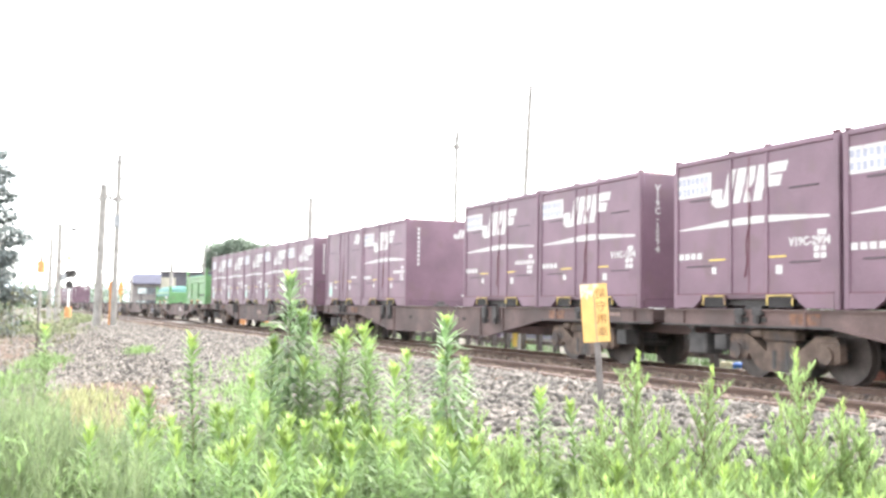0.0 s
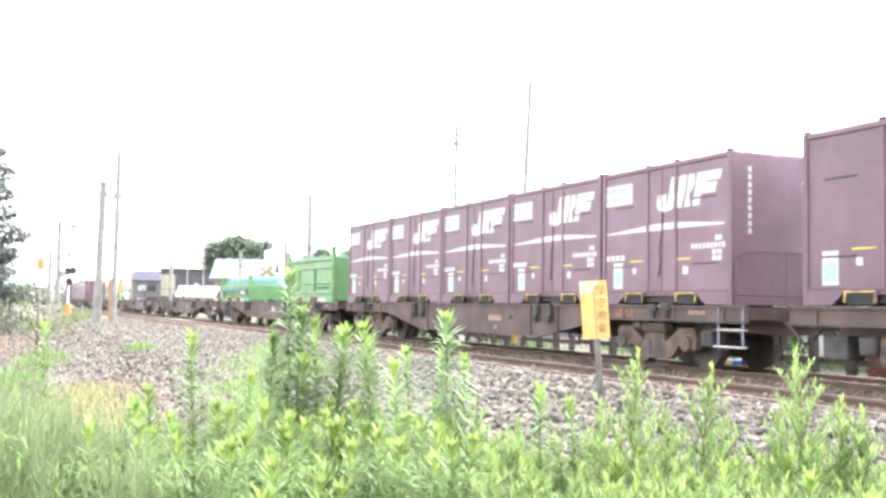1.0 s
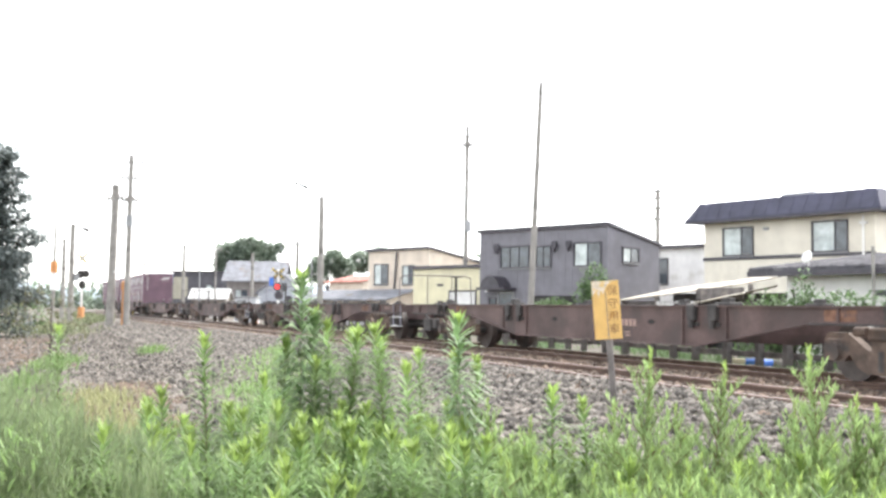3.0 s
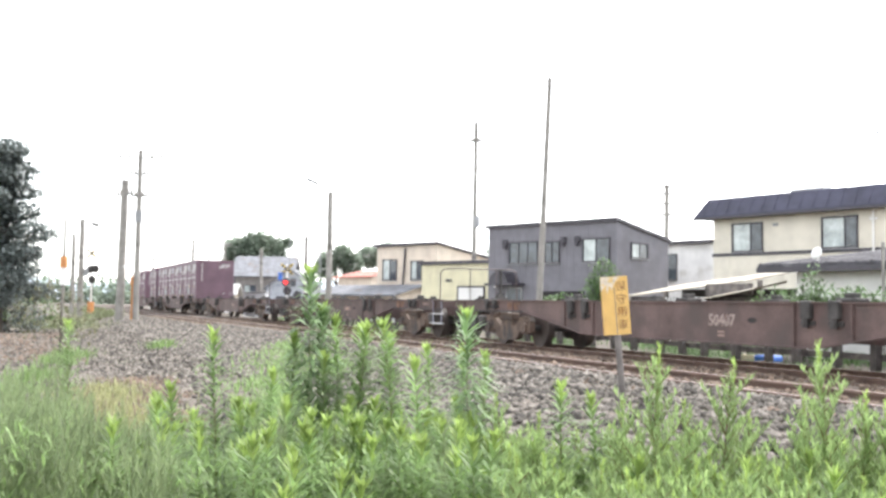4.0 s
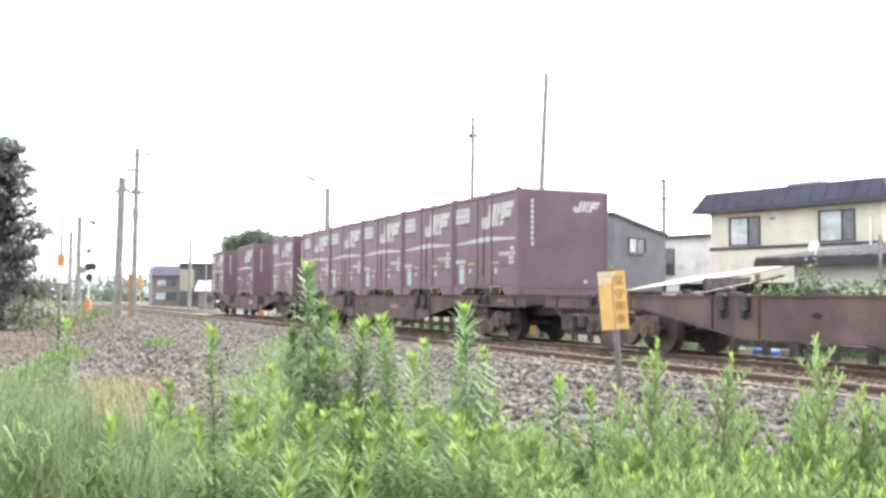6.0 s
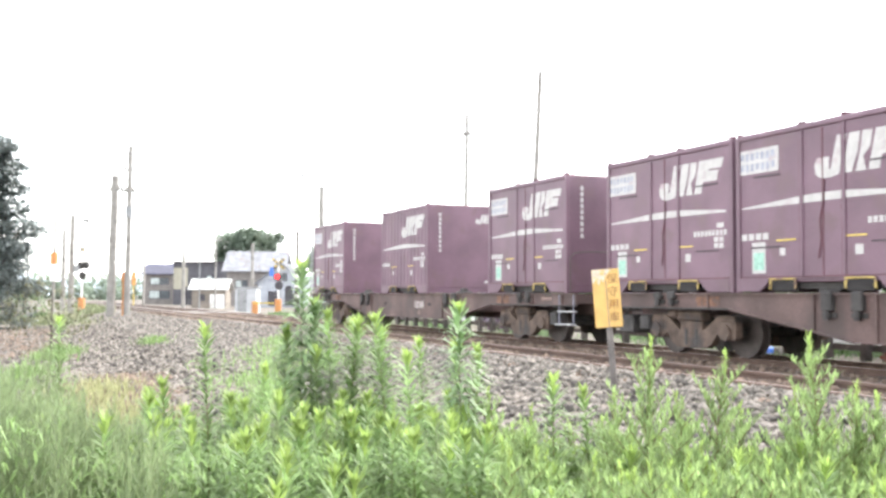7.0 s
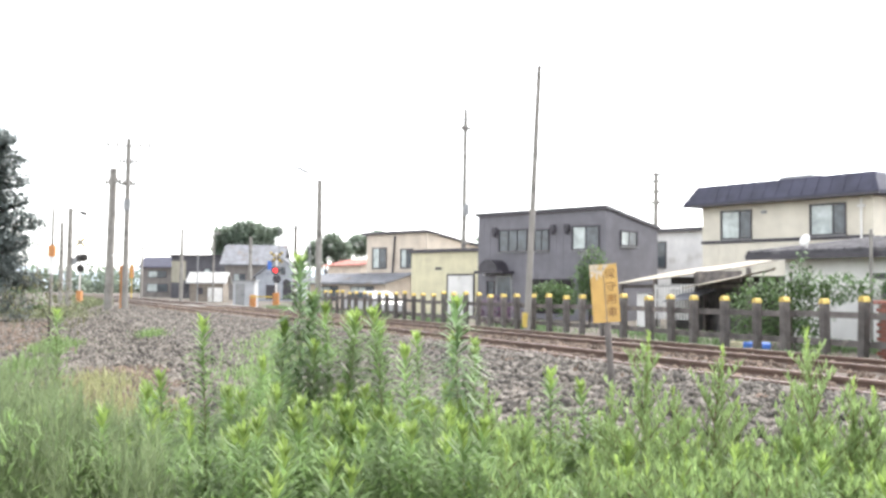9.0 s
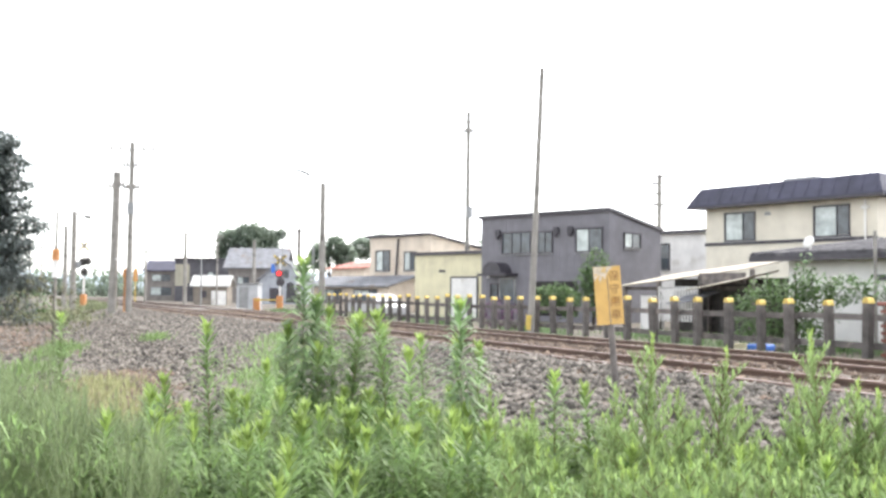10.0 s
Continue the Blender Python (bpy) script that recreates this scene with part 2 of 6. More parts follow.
def make_bogie(parent, xc, sign):
    bm = bmesh.new()
    box(bm, -0.22, 0.22, -0.95, 0.95, 0.42, 0.66, bevel=0.03)
    bog = part("bogie", bm, M_BLACK, parent)
    bog.location.x = xc
    for s in (-1, 1):
        y = s * 0.93
        # cast side frame: an arched beam between two axle box jaws
        low = [(-1.16, 0.60), (-1.10, 0.70), (-0.72, 0.70), (-0.42, 0.50), (-0.30, 0.44), (-0.30, 0.62), (0.30, 0.62), (0.30, 0.44), (0.42, 0.50), (0.72, 0.70), (1.10, 0.70), (1.16, 0.60),
               (1.16, 0.34), (1.06, 0.30), (0.80, 0.30), (0.70, 0.40), (0.55, 0.22), (0.38, 0.14), (-0.38, 0.14), (-0.55, 0.22), (-0.70, 0.40), (-0.80, 0.30), (-1.06, 0.30), (-1.16, 0.34)]
        bm = bmesh.new()
        slab(bm, low, y - 0.07, y + 0.07)
        sf = part("side_frame", bm, M_BOGIE, bog, "rust-brown cast bogie frame")
        for dx in (-0.14, 0.14):
            bm = bmesh.new()
            rod(bm, (dx, y, 0.18), (dx, y, 0.46), 0.085, 10)
            part("spring", bm, M_BLACK, bog)
        for dx in (-0.95, 0.95):
            bm = bmesh.new()
            rod(bm, (dx, y - s * 0.02, 0.43), (dx, y + s * 0.14, 0.43), 0.13, 14)
            box(bm, dx - 0.16, dx + 0.16, y - 0.09, y + 0.09, 0.34, 0.62, bevel=0.02)
            part("axle_box", bm, M_BOGIE, bog)
        bm = bmesh.new()
        box(bm, -0.36, 0.36, y - 0.12, y + 0.10, 0.60, 0.78, bevel=0.03)
        rod(bm, (-0.55, y - 0.1, 0.72), (-0.32, y - 0.1, 0.72), 0.07, 10)
        part("bolster_end", bm, M_BOGIE, bog)
    for dx in (-0.95, 0.95):
        for s in (-1, 1):
            w = part("wheel", wheel_bm(s * 0.565), M_WHEEL, bog)
            w.location = (dx, 0, 0.43)
        bm = bmesh.new()
        rod(bm, (dx, -0.9, 0.43), (dx, 0.9, 0.43), 0.075, 10)
        part("axle", bm, M_BLACK, bog)
    return bog


def make_wagon():
    """Skeletal container flat wagon: fish-bellied side sills, cross bearers, two bogies, couplers and brake gear."""
    w = new("container_wagon")
    half = 9.75
    top, shallow, deep, flat, rise = DECK, 0.82, 0.40, 3.25, 5.85
    prof = [(-half, top), (half, top), (half, shallow), (rise, shallow), (flat, deep), (-flat, deep), (-rise, shallow), (-half, shallow)]
    for s in (-1, 1):
        bm = bmesh.new()
        slab(bm, prof, s * 1.16 - 0.015, s * 1.16 + 0.015)
        sill = part("side_sill", bm, M_FRAME, w)
        o = s * 1.16
        boxes("top_flange", [(-half, half, min(o, o + s * 0.06), max(o, o + s * 0.06), top - 0.03, top)], M_FRAME, sill)
        boxes("bottom_flange", [(-flat, flat, min(o, o + s * 0.07), max(o, o + s * 0.07), deep - 0.015, deep + 0.01)], M_FRAME, sill)
        for a in (-1, 1):
            boxes("bottom_flange", [(min(a * rise, a * half), max(a * rise, a * half), min(o, o + s * 0.06), max(o, o + s * 0.06), shallow - 0.015, shallow + 0.01)], M_BLACK, sill)
            bm = bmesh.new()
            slab(bm, [(a * flat, deep - 0.015), (a * flat, deep + 0.01), (a * rise, shallow + 0.01), (a * rise, shallow - 0.015)], o, o + s * 0.07)
            part("bottom_flange", bm, M_FRAME, sill)
        for x in (-9.2, -7.9, -6.4, -4.0, -2.85, 2.85, 4.0, 6.4, 7.9, 9.2):
            low = deep + 0.01 if abs(x) < 3.3 else (0.54 if abs(x) < 4.3 else shallow + 0.01)
            boxes("stiffener", [(x - 0.02, x + 0.02, min(o, o + s * 0.05), max(o, o + s * 0.05), low, top - 0.03)], M_FRAME, sill)
        # twist-lock brackets: black castings with hanging hooks, and the grime that has run down beneath them
        for x in (-7.55, -3.42, 0.0, 3.42, 7.55):
            for dx in (-0.28, 0.28) if abs(x) == 3.42 else (-0.2, 0.2):
                if x == 0.0:
                    continue
                bm = bmesh.new()
                low = 0.70 if abs(x) < 5 else 0.86
                box(bm, x + dx - 0.10, x + dx + 0.10, o + (-0.11 if s < 0 else 0.0), o + (0.0 if s < 0 else 0.11), low + 0.12, top + 0.02, bevel=0.02)
                rod(bm, (x + dx, o + s * 0.08, low), (x + dx, o + s * 0.08, low + 0.14), 0.05, 8)
                box(bm, x + dx - 0.14, x + dx + 0.14, o + (-0.04 if s < 0 else 0.0), o + (0.0 if s < 0 else 0.04), low + 0.03, low + 0.10)
                part("locking_bracket", bm, M_BLACK, w)
        # small oval lightening holes in the deep middle web, their shade painted as flat near-black plates
        for x in (-1.6, 1.9):
            bm = bmesh.new()
            slab(bm, [(x + 0.11 * math.cos(q * math.pi / 6), 0.78 + 0.045 * math.sin(q * math.pi / 6)) for q in range(12)], o - 0.017, o + 0.017)
            part("web_hole", bm, M_HOLE, sill)
        for a in (-1, 1):
            boxes("end_plate", [(a * 6.42 - 0.3, a * 6.42 + 0.3, o + (-0.022 if s < 0 else 0.015), o + (-0.015 if s < 0 else 0.022), 0.86, 1.02)], M_RUSTY, sill, "patch of bright rust")
    for x in (-9.6, -7.5, -5.6, -3.8, -1.9, 0, 1.9, 3.8, 5.6, 7.5, 9.6):
        boxes("cross_bearer", [(x - 0.07, x + 0.07, -1.14, 1.14, 0.86, DECK - 0.015)], M_FRAME, w)
    boxes("centre_sill", [(-9.7, 9.7, -0.22, 0.22, 0.62, 1.03)], M_FRAME, w)
    # raised clamps on the deck
    for x in (-7.58, -3.79, 0.0, 3.79, 7.58):
        for s in (-1, 1):
            boxes("deck_clamp", [(x - 0.20, x + 0.20, s * 0.98 - 0.14, s * 0.98 + 0.14, DECK - 0.005, DECK + 0.055), (x - 0.09, x + 0.09, s * 0.98 - 0.08, s * 0.98 + 0.08, DECK + 0.05, DECK + 0.13)], M_BLACK, w, bevel=0.015)
    for a in (-1, 1):
        bm = bmesh.new()
        box(bm, min(a * 9.6, a * 10.05), max(a * 9.6, a * 10.05), -0.12, 0.12, 0.74, 0.98, bevel=0.03)
        box(bm, min(a * 10.0, a * 10.2), max(a * 10.0, a * 10.2), -0.17, 0.17, 0.72, 1.0, bevel=0.04)
        part("coupler", bm, M_BLACK, w)
        for y in (-0.45, 0.45):
            bm = bmesh.new()
            rod(bm, (a * 9.75, y, 0.85), (a * 10.1, y * 0.9, 0.55), 0.03, 6)
            part("brake_hose", bm, M_BLACK, w)
    bm = bmesh.new()
    rod(bm, (-2.4, 0.3, 0.52), (-1.0, 0.3, 0.52), 0.22, 14)
    rod(bm, (0.6, -0.3, 0.55), (1.4, -0.3, 0.55), 0.16, 12)
    part("brake_tank", bm, M_BLACK, w)
    for r in ((-9.2, -8.75, -1.08, -0.7, 0.34, 0.68), (-8.55, -8.25, -1.08, -0.8, 0.42, 0.68), (8.5, 8.8, -1.1, -0.8, 0.4, 0.68)):
        boxes("equipment_box", [r], M_BLACK, w, bevel=0.02)
    for a in (-1, 1):
        make_bogie(w, a * 7.1, a)
    # small faded stencil bars
    for i in range(5):
        boxes("stencil", [(8.3 + 0.09 * i, 8.36 + 0.09 * i, -1.178, -1.174, 0.93, 1.0)], M_FADED_RED, w)
    for z in (0.50, 0.56):
        boxes("stencil", [(1.05, 1.22, -1.178, -1.174, z, z + 0.035)], M_FADED_RED, w)
    return w


def add_platform(w):
    """Steps, a rail across the wagon's end and the hand brake."""
    for x in (9.08, 9.66):
        bm = bmesh.new()
        rod(bm, (x, -1.19, 0.42), (x, -1.19, DECK - 0.02), 0.016, 6)
        part("step_hanger", bm, M_FADED, w)
    for z in (0.43, 0.70):
        boxes("step", [(9.05, 9.69, -1.28 if z < 0.5 else -1.22, -1.12, z - 0.012, z + 0.012)], M_PALESTEEL, w, "pale worn step plate")
    bm = bmesh.new()
    pts = [(9.45, -1.14, DECK), (9.45, -1.14, 1.82), (9.55, -1.08, 1.92), (9.68, -0.85, 1.94), (9.70, 0.9, 1.94), (9.70, 1.06, 1.88), (9.70, 1.10, DECK)]
    for a, c in zip(pts, pts[1:]):
        rod(bm, a, c, 0.017, 6)
    part("grab_rail", bm, M_RAILBAR, w, "bent steel handrail")
    for y in (-0.35, 0.45):
        bm = bmesh.new()
        rod(bm, (9.70, y, DECK), (9.70, y, 1.94), 0.014, 6)
        part("rail_post", bm, M_RAILBAR, w)
    bm = bmesh.new()
    rod(bm, (9.62, 0.62, DECK), (9.62, 0.62, 1.90), 0.045, 8)
    brake = part("brake_column", bm, M_BLACK, w, "dark hand brake column")
    bm = bmesh.new()
    for i in range(16):
        a0, a1 = i * math.pi / 8, (i + 1) * math.pi / 8
        rod(bm, (9.62 + 0.2 * math.cos(a0), 0.62 + 0.2 * math.sin(a0), 1.93), (9.62 + 0.2 * math.cos(a1), 0.62 + 0.2 * math.sin(a1), 1.93), 0.016, 6)
    for a in (0, math.pi / 2):
        rod(bm, (9.62 - 0.2 * math.cos(a), 0.62 - 0.2 * math.sin(a), 1.92), (9.62 + 0.2 * math.cos(a), 0.62 + 0.2 * math.sin(a), 1.92), 0.012, 6)
    part("brake_wheel", bm, M_BLACK, brake)


def emblem(bm, x, z, w, h, y, m=None):
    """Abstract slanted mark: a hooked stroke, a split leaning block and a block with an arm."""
    def lean(*pts):
        return [(x + w * u + 0.25 * h * v, z + h * v) for u, v in pts]
    for pts in (lean((0.155, 0.12), (0.255, 0.12), (0.262, 1.0), (0.162, 1.0)),
                lean((0.29, 0.03), (0.385, 0.03), (0.41, 0.54), (0.40, 1.0), (0.29, 1.0)), lean((0.425, 0.03), (0.53, 0.03), (0.475, 0.38), (0.53, 0.60), (0.52, 1.0), (0.425, 1.0), (0.435, 0.5)),
                lean((0.555, 0.03), (0.66, 0.03), (0.66, 0.36), (0.86, 0.36), (0.87, 0.66), (0.72, 0.67), (0.72, 0.72), (0.90, 0.72), (0.91, 1.0), (0.555, 1.0))):
        slab(bm, pts, y - 0.004, y + 0.001, m)
    hook = [(x + 0.02 * w, z + 0.50 * h), (x - 0.005 * w, z + 0.30 * h), (x + 0.01 * w, z + 0.08 * h), (x + 0.07 * w, z - 0.03 * h), (x + 0.17 * w, z - 0.03 * h), (x + 0.25 * w, z + 0.02 * h), (x + 0.275 * w, z + 0.119 * h),
            (x + 0.19 * w, z + 0.119 * h), (x + 0.15 * w, z + 0.20 * h), (x + 0.155 * w, z + 0.50 * h)]
    slab(bm, hook, y - 0.004, y + 0.001, m)


LC, WC, HC = 3.715, 2.45, 2.50


def make_container(style="doors", sticker=False, code="", forward=False):
    """Twelve-foot freight container with its base at z = 0; forward sets the painted mark nearer the front end."""
    c = new("freight_container")
    a, b = LC / 2, WC / 2
    bm = bmesh.new()
    box(bm, -a + 0.02, a - 0.02, -b + 0.03, b - 0.03, 0.16, HC - 0.03, bevel=0.012)
    part("body", bm, M_RED, c)
    # frame: corner posts, top and bottom rails
    for sx in (-1, 1):
        for sy in (-1, 1):
            boxes("corner_post", [(min(sx * a, sx * (a - 0.10)), max(sx * a, sx * (a - 0.10)), min(sy * b, sy * (b - 0.09)), max(sy * b, sy * (b - 0.09)), 0.0, HC - 0.02)], M_RED, c, bevel=0.012)
    for sy in (-1, 1):
        o = sy * b
        boxes("top_rail", [(-a + 0.1, a - 0.1, min(o, o - sy * 0.07), max(o, o - sy * 0.07), HC - 0.10, HC - 0.015)], M_RED, c, bevel=0.01)
        low = [(-a + 0.1, 0.02), (-1.32, 0.02), (-1.16, 0.13), (-1.10, 0.22), (1.0, 0.22), (1.06, 0.13), (1.22, 0.02), (a - 0.1, 0.02), (a - 0.1, 0.24), (-a + 0.1, 0.24)]
        bm = bmesh.new()
        slab(bm, low, o, o - sy * 0.06)
        part("bottom_rail", bm, M_RED, c)
    boxes("roof", [(-a + 0.03, a - 0.03, -b + 0.04, b - 0.04, HC - 0.05, HC)], M_RED_DARK, c, bevel=0.015)
    boxes("floor_frame", [(-a + 0.1, a - 0.1, -b + 0.12, b - 0.12, 0.06, 0.17)], M_BLACK, c)
    for sx in (-1, 1):
        boxes("end_rail", [(min(sx * a, sx * (a - 0.035)), max(sx * a, sx * (a - 0.035)), -b + 0.1, b - 0.1, 0.02, 0.16)], M_RED, c)
    for x in (-a + 0.06, -0.42, 0.42, a - 0.06):
        boxes("roof_lug", [(x - 0.05, x + 0.05, -b + 0.0, -b + 0.09, HC - 0.01, HC + 0.025)], M_RED_DARK, c)
    # fork pockets with yellow lips
    for x in (-0.80, 0.70):
        for sy in (-1, 1):
            o = sy * b
            p = boxes("fork_pocket", [(x - 0.24, x + 0.24, min(o - sy * 0.10, o - sy * 0.012), max(o - sy * 0.10, o - sy * 0.012), 0.03, 0.20)], M_HOLE, c)
            lip = [(x - 0.28, x + 0.28, min(o, o + sy * 0.008), max(o, o + sy * 0.008), 0.195, 0.222), (x - 0.28, x - 0.245, min(o, o + sy * 0.008), max(o, o + sy * 0.008), 0.06, 0.185),
                   (x + 0.245, x + 0.28, min(o, o + sy * 0.008), max(o, o + sy * 0.008), 0.06, 0.185)]
            boxes("pocket_lip", lip, M_LIP, p, "scuffed yellow pocket lip")
    y = -b + 0.03
    if style == "ribbed":
        for i in range(13):
            x = -a + 0.24 + i * (2 * a - 0.48) / 12
            bm = bmesh.new()
            slab(bm, [(x - 0.075, y), (x - 0.04, y - 0.024), (x + 0.04, y - 0.024), (x + 0.075, y)], 0.25, HC - 0.11, Matrix(((1, 0, 0, 0), (0, 0, 1, 0), (0, 1, 0, 0), (0, 0, 0, 1))))
            part("rib", bm, M_RED, c)
        y -= 0.025
    else:
        # door leaves: posts, the seam between the leaves, a slack seal cord and hinge straps
        for x in (-0.42, 0.40):
            boxes("door_post", [(x - 0.03, x + 0.03, y - 0.02, y + 0.01, 0.24, HC - 0.1)], M_RED, c)
            boxes("gasket", [(x - 0.050, x - 0.031, y - 0.007, y + 0.01, 0.24, HC - 0.1)], M_RED_DARK, c)
        boxes("door_seam", [(-0.014, 0.010, y - 0.006, y + 0.01, 0.26, HC - 0.12)], M_RED_DARK, c)
        bm = bmesh.new()
        cord = [(0.03, 1.62), (0.02, 1.30), (-0.06, 1.05), (-0.03, 0.75), (-0.09, 0.50)]
        for p, q in zip(cord, cord[1:]):
            rod(bm, (p[0], y - 0.012, p[1]), (q[0], y - 0.012, q[1]), 0.011, 5)
        part("seal_cord", bm, M_RED_DARK, c)
    if style != "ribbed":
        for x0, x1, z in ((-1.45, -0.86, 1.80), (0.88, 1.46, 1.80), (-1.52, -0.87, 0.70), (0.88, 1.47, 0.70)):
            boxes("hinge_strap", [(x0, x1, y - 0.014, y + 0.001, z - 0.012, z + 0.012)], M_STRAP, c)
        boxes("sill_seam", [(-a + 0.1, a - 0.1, y - 0.034, y + 0.001, 0.232, 0.25)], M_RED_DARK, c)
    for x in (-0.75, 0.60):
        boxes("door_handle", [(x - 0.20, x + 0.20, y - 0.012, y + 0.001, 0.780, 0.806)], M_YELLOW, c, "small yellow handle bar")
    if style == "plain":
        # a small two-stroke mark near the front edge
        bm = bmesh.new()
        slab(bm, [(1.0, 2.02), (1.12, 1.98), (1.2, 2.02), (1.2, 2.3), (1.12, 2.3), (1.12, 2.08), (1.0, 2.1)], y - 0.004, y)
        slab(bm, [(1.25, 1.98), (1.46, 1.98), (1.52, 2.08), (1.52, 2.27), (1.45, 2.3), (1.25, 2.3)], y - 0.004, y)
        part("emblem", bm, M_WHITE, c, "small white painted mark")
        boxes("owner_bar", [(0.8, 1.3, y - 0.004, y, 0.88, 0.95)], M_WHITE, c)
    else:
        bm = bmesh.new()
        emblem(bm, -0.15 if forward else -0.90, 1.655, 1.78, 0.565, y)
        part("emblem", bm, M_WHITE, c, "white slanted painted mark")
        bm = bmesh.new()
        slab(bm, [(-1.73, 1.335), (-0.42, 1.425), (0.0, 1.44), (0.4, 1.435), (1.66, 1.35), (1.66, 1.315), (0.4, 1.325), (0.0, 1.32), (-0.42, 1.318), (-1.73, 1.315)], y - 0.004, y + 0.001)
        part("stripe", bm, M_WHITE, c, "long tapering white stripe")
        for i in range(4):
            boxes("owner_bar", [(-1.74 + i * 0.16, -1.62 + i * 0.16, y - 0.004, y, 0.82, 0.92)], M_WHITE, c)
        boxes("label_plate", [(1.43, 1.60, y - 0.004, y, 1.07, 1.15)], M_WHITE, c)
        for dx in (0, 0.125):
            for dz in (0, 0.10):
                boxes("label_plate", [(1.36 + dx, 1.465 + dx, y - 0.004, y, 0.74 + dz, 0.82 + dz)], M_WHITE, c)
        for i in range(9 if not code else 0):
            boxes("code_bar", [(0.82 + i * 0.098, 0.885 + i * 0.098, y - 0.004, y, 0.945, 1.035)], M_WHITE, c)
    for x, z, s in ((-0.83, 0.62, 0.055), (0.66, 0.60, 0.07)):
        boxes("label_plate", [(x - s, x + s, y - 0.004, y, z - s, z + s)], M_WHITE, c)
    if style == "doors":
        p = boxes("name_panel", [(-1.80, -0.90, y - 0.004, y, 1.86, 2.24)], M_WHITE, c, "white panel with faint grey bars")
        for i in range(7):
            for z in (1.90, 2.07):
                boxes("panel_bar", [(-1.75 + 0.115 * i, -1.675 + 0.115 * i, y - 0.006, y - 0.003, z + 0.02 * ((i * 5) % 3 == 0), z + 0.12)], M_PANELBAR, p)
    if sticker:
        s = boxes("sticker", [(-1.50, -1.20, y - 0.004, y, 0.30, 0.78)], M_WHITE, c, "white poster with a green picture")
        boxes("picture", [(-1.47, -1.23, y - 0.006, y - 0.003, 0.35, 0.62)], M_STICKER, s)
    if code:
        lettering("code", code, 0.175, M_WHITE, c, pose(1.27, y - 0.004, 0.99), "white stencilled code", bold=0.006)
    # front end: small mark, column of code, low labels
    e = Matrix.Translation((a - 0.02, 0, 0)) @ Matrix.Rotation(radians(90), 4, "Z")
    bm = bmesh.new()
    emblem(bm, 0.26, 1.98, 0.74, 0.26, -0.0, e)
    part("end_emblem", bm, M_WHITE, c, "small white slanted mark")
    if code.endswith("94"):
        for i, ch in enumerate(code):
            lettering("code", ch, 0.17, M_WHITE, c, e @ pose(-0.83, -0.003, 2.2 - i * 0.14), "white stencilled code", bold=0.006)
    else:
        for i in range(9):
            bm = bmesh.new()
            slab(bm, [(-0.87, 2.16 - i * 0.125), (-0.80, 2.16 - i * 0.125), (-0.80, 2.25 - i * 0.125), (-0.87, 2.25 - i * 0.125)], -0.004, 0.001, e)
            part("code_bar", bm, M_WHITE, c)
    for x in (0.55, 1.0):
        bm = bmesh.new()
        slab(bm, [(x, 0.30), (x + 0.09, 0.30), (x + 0.09, 0.37), (x, 0.37)], -0.004, 0.001, e)
        part("end_label", bm, M_WHITE, c)
    return c


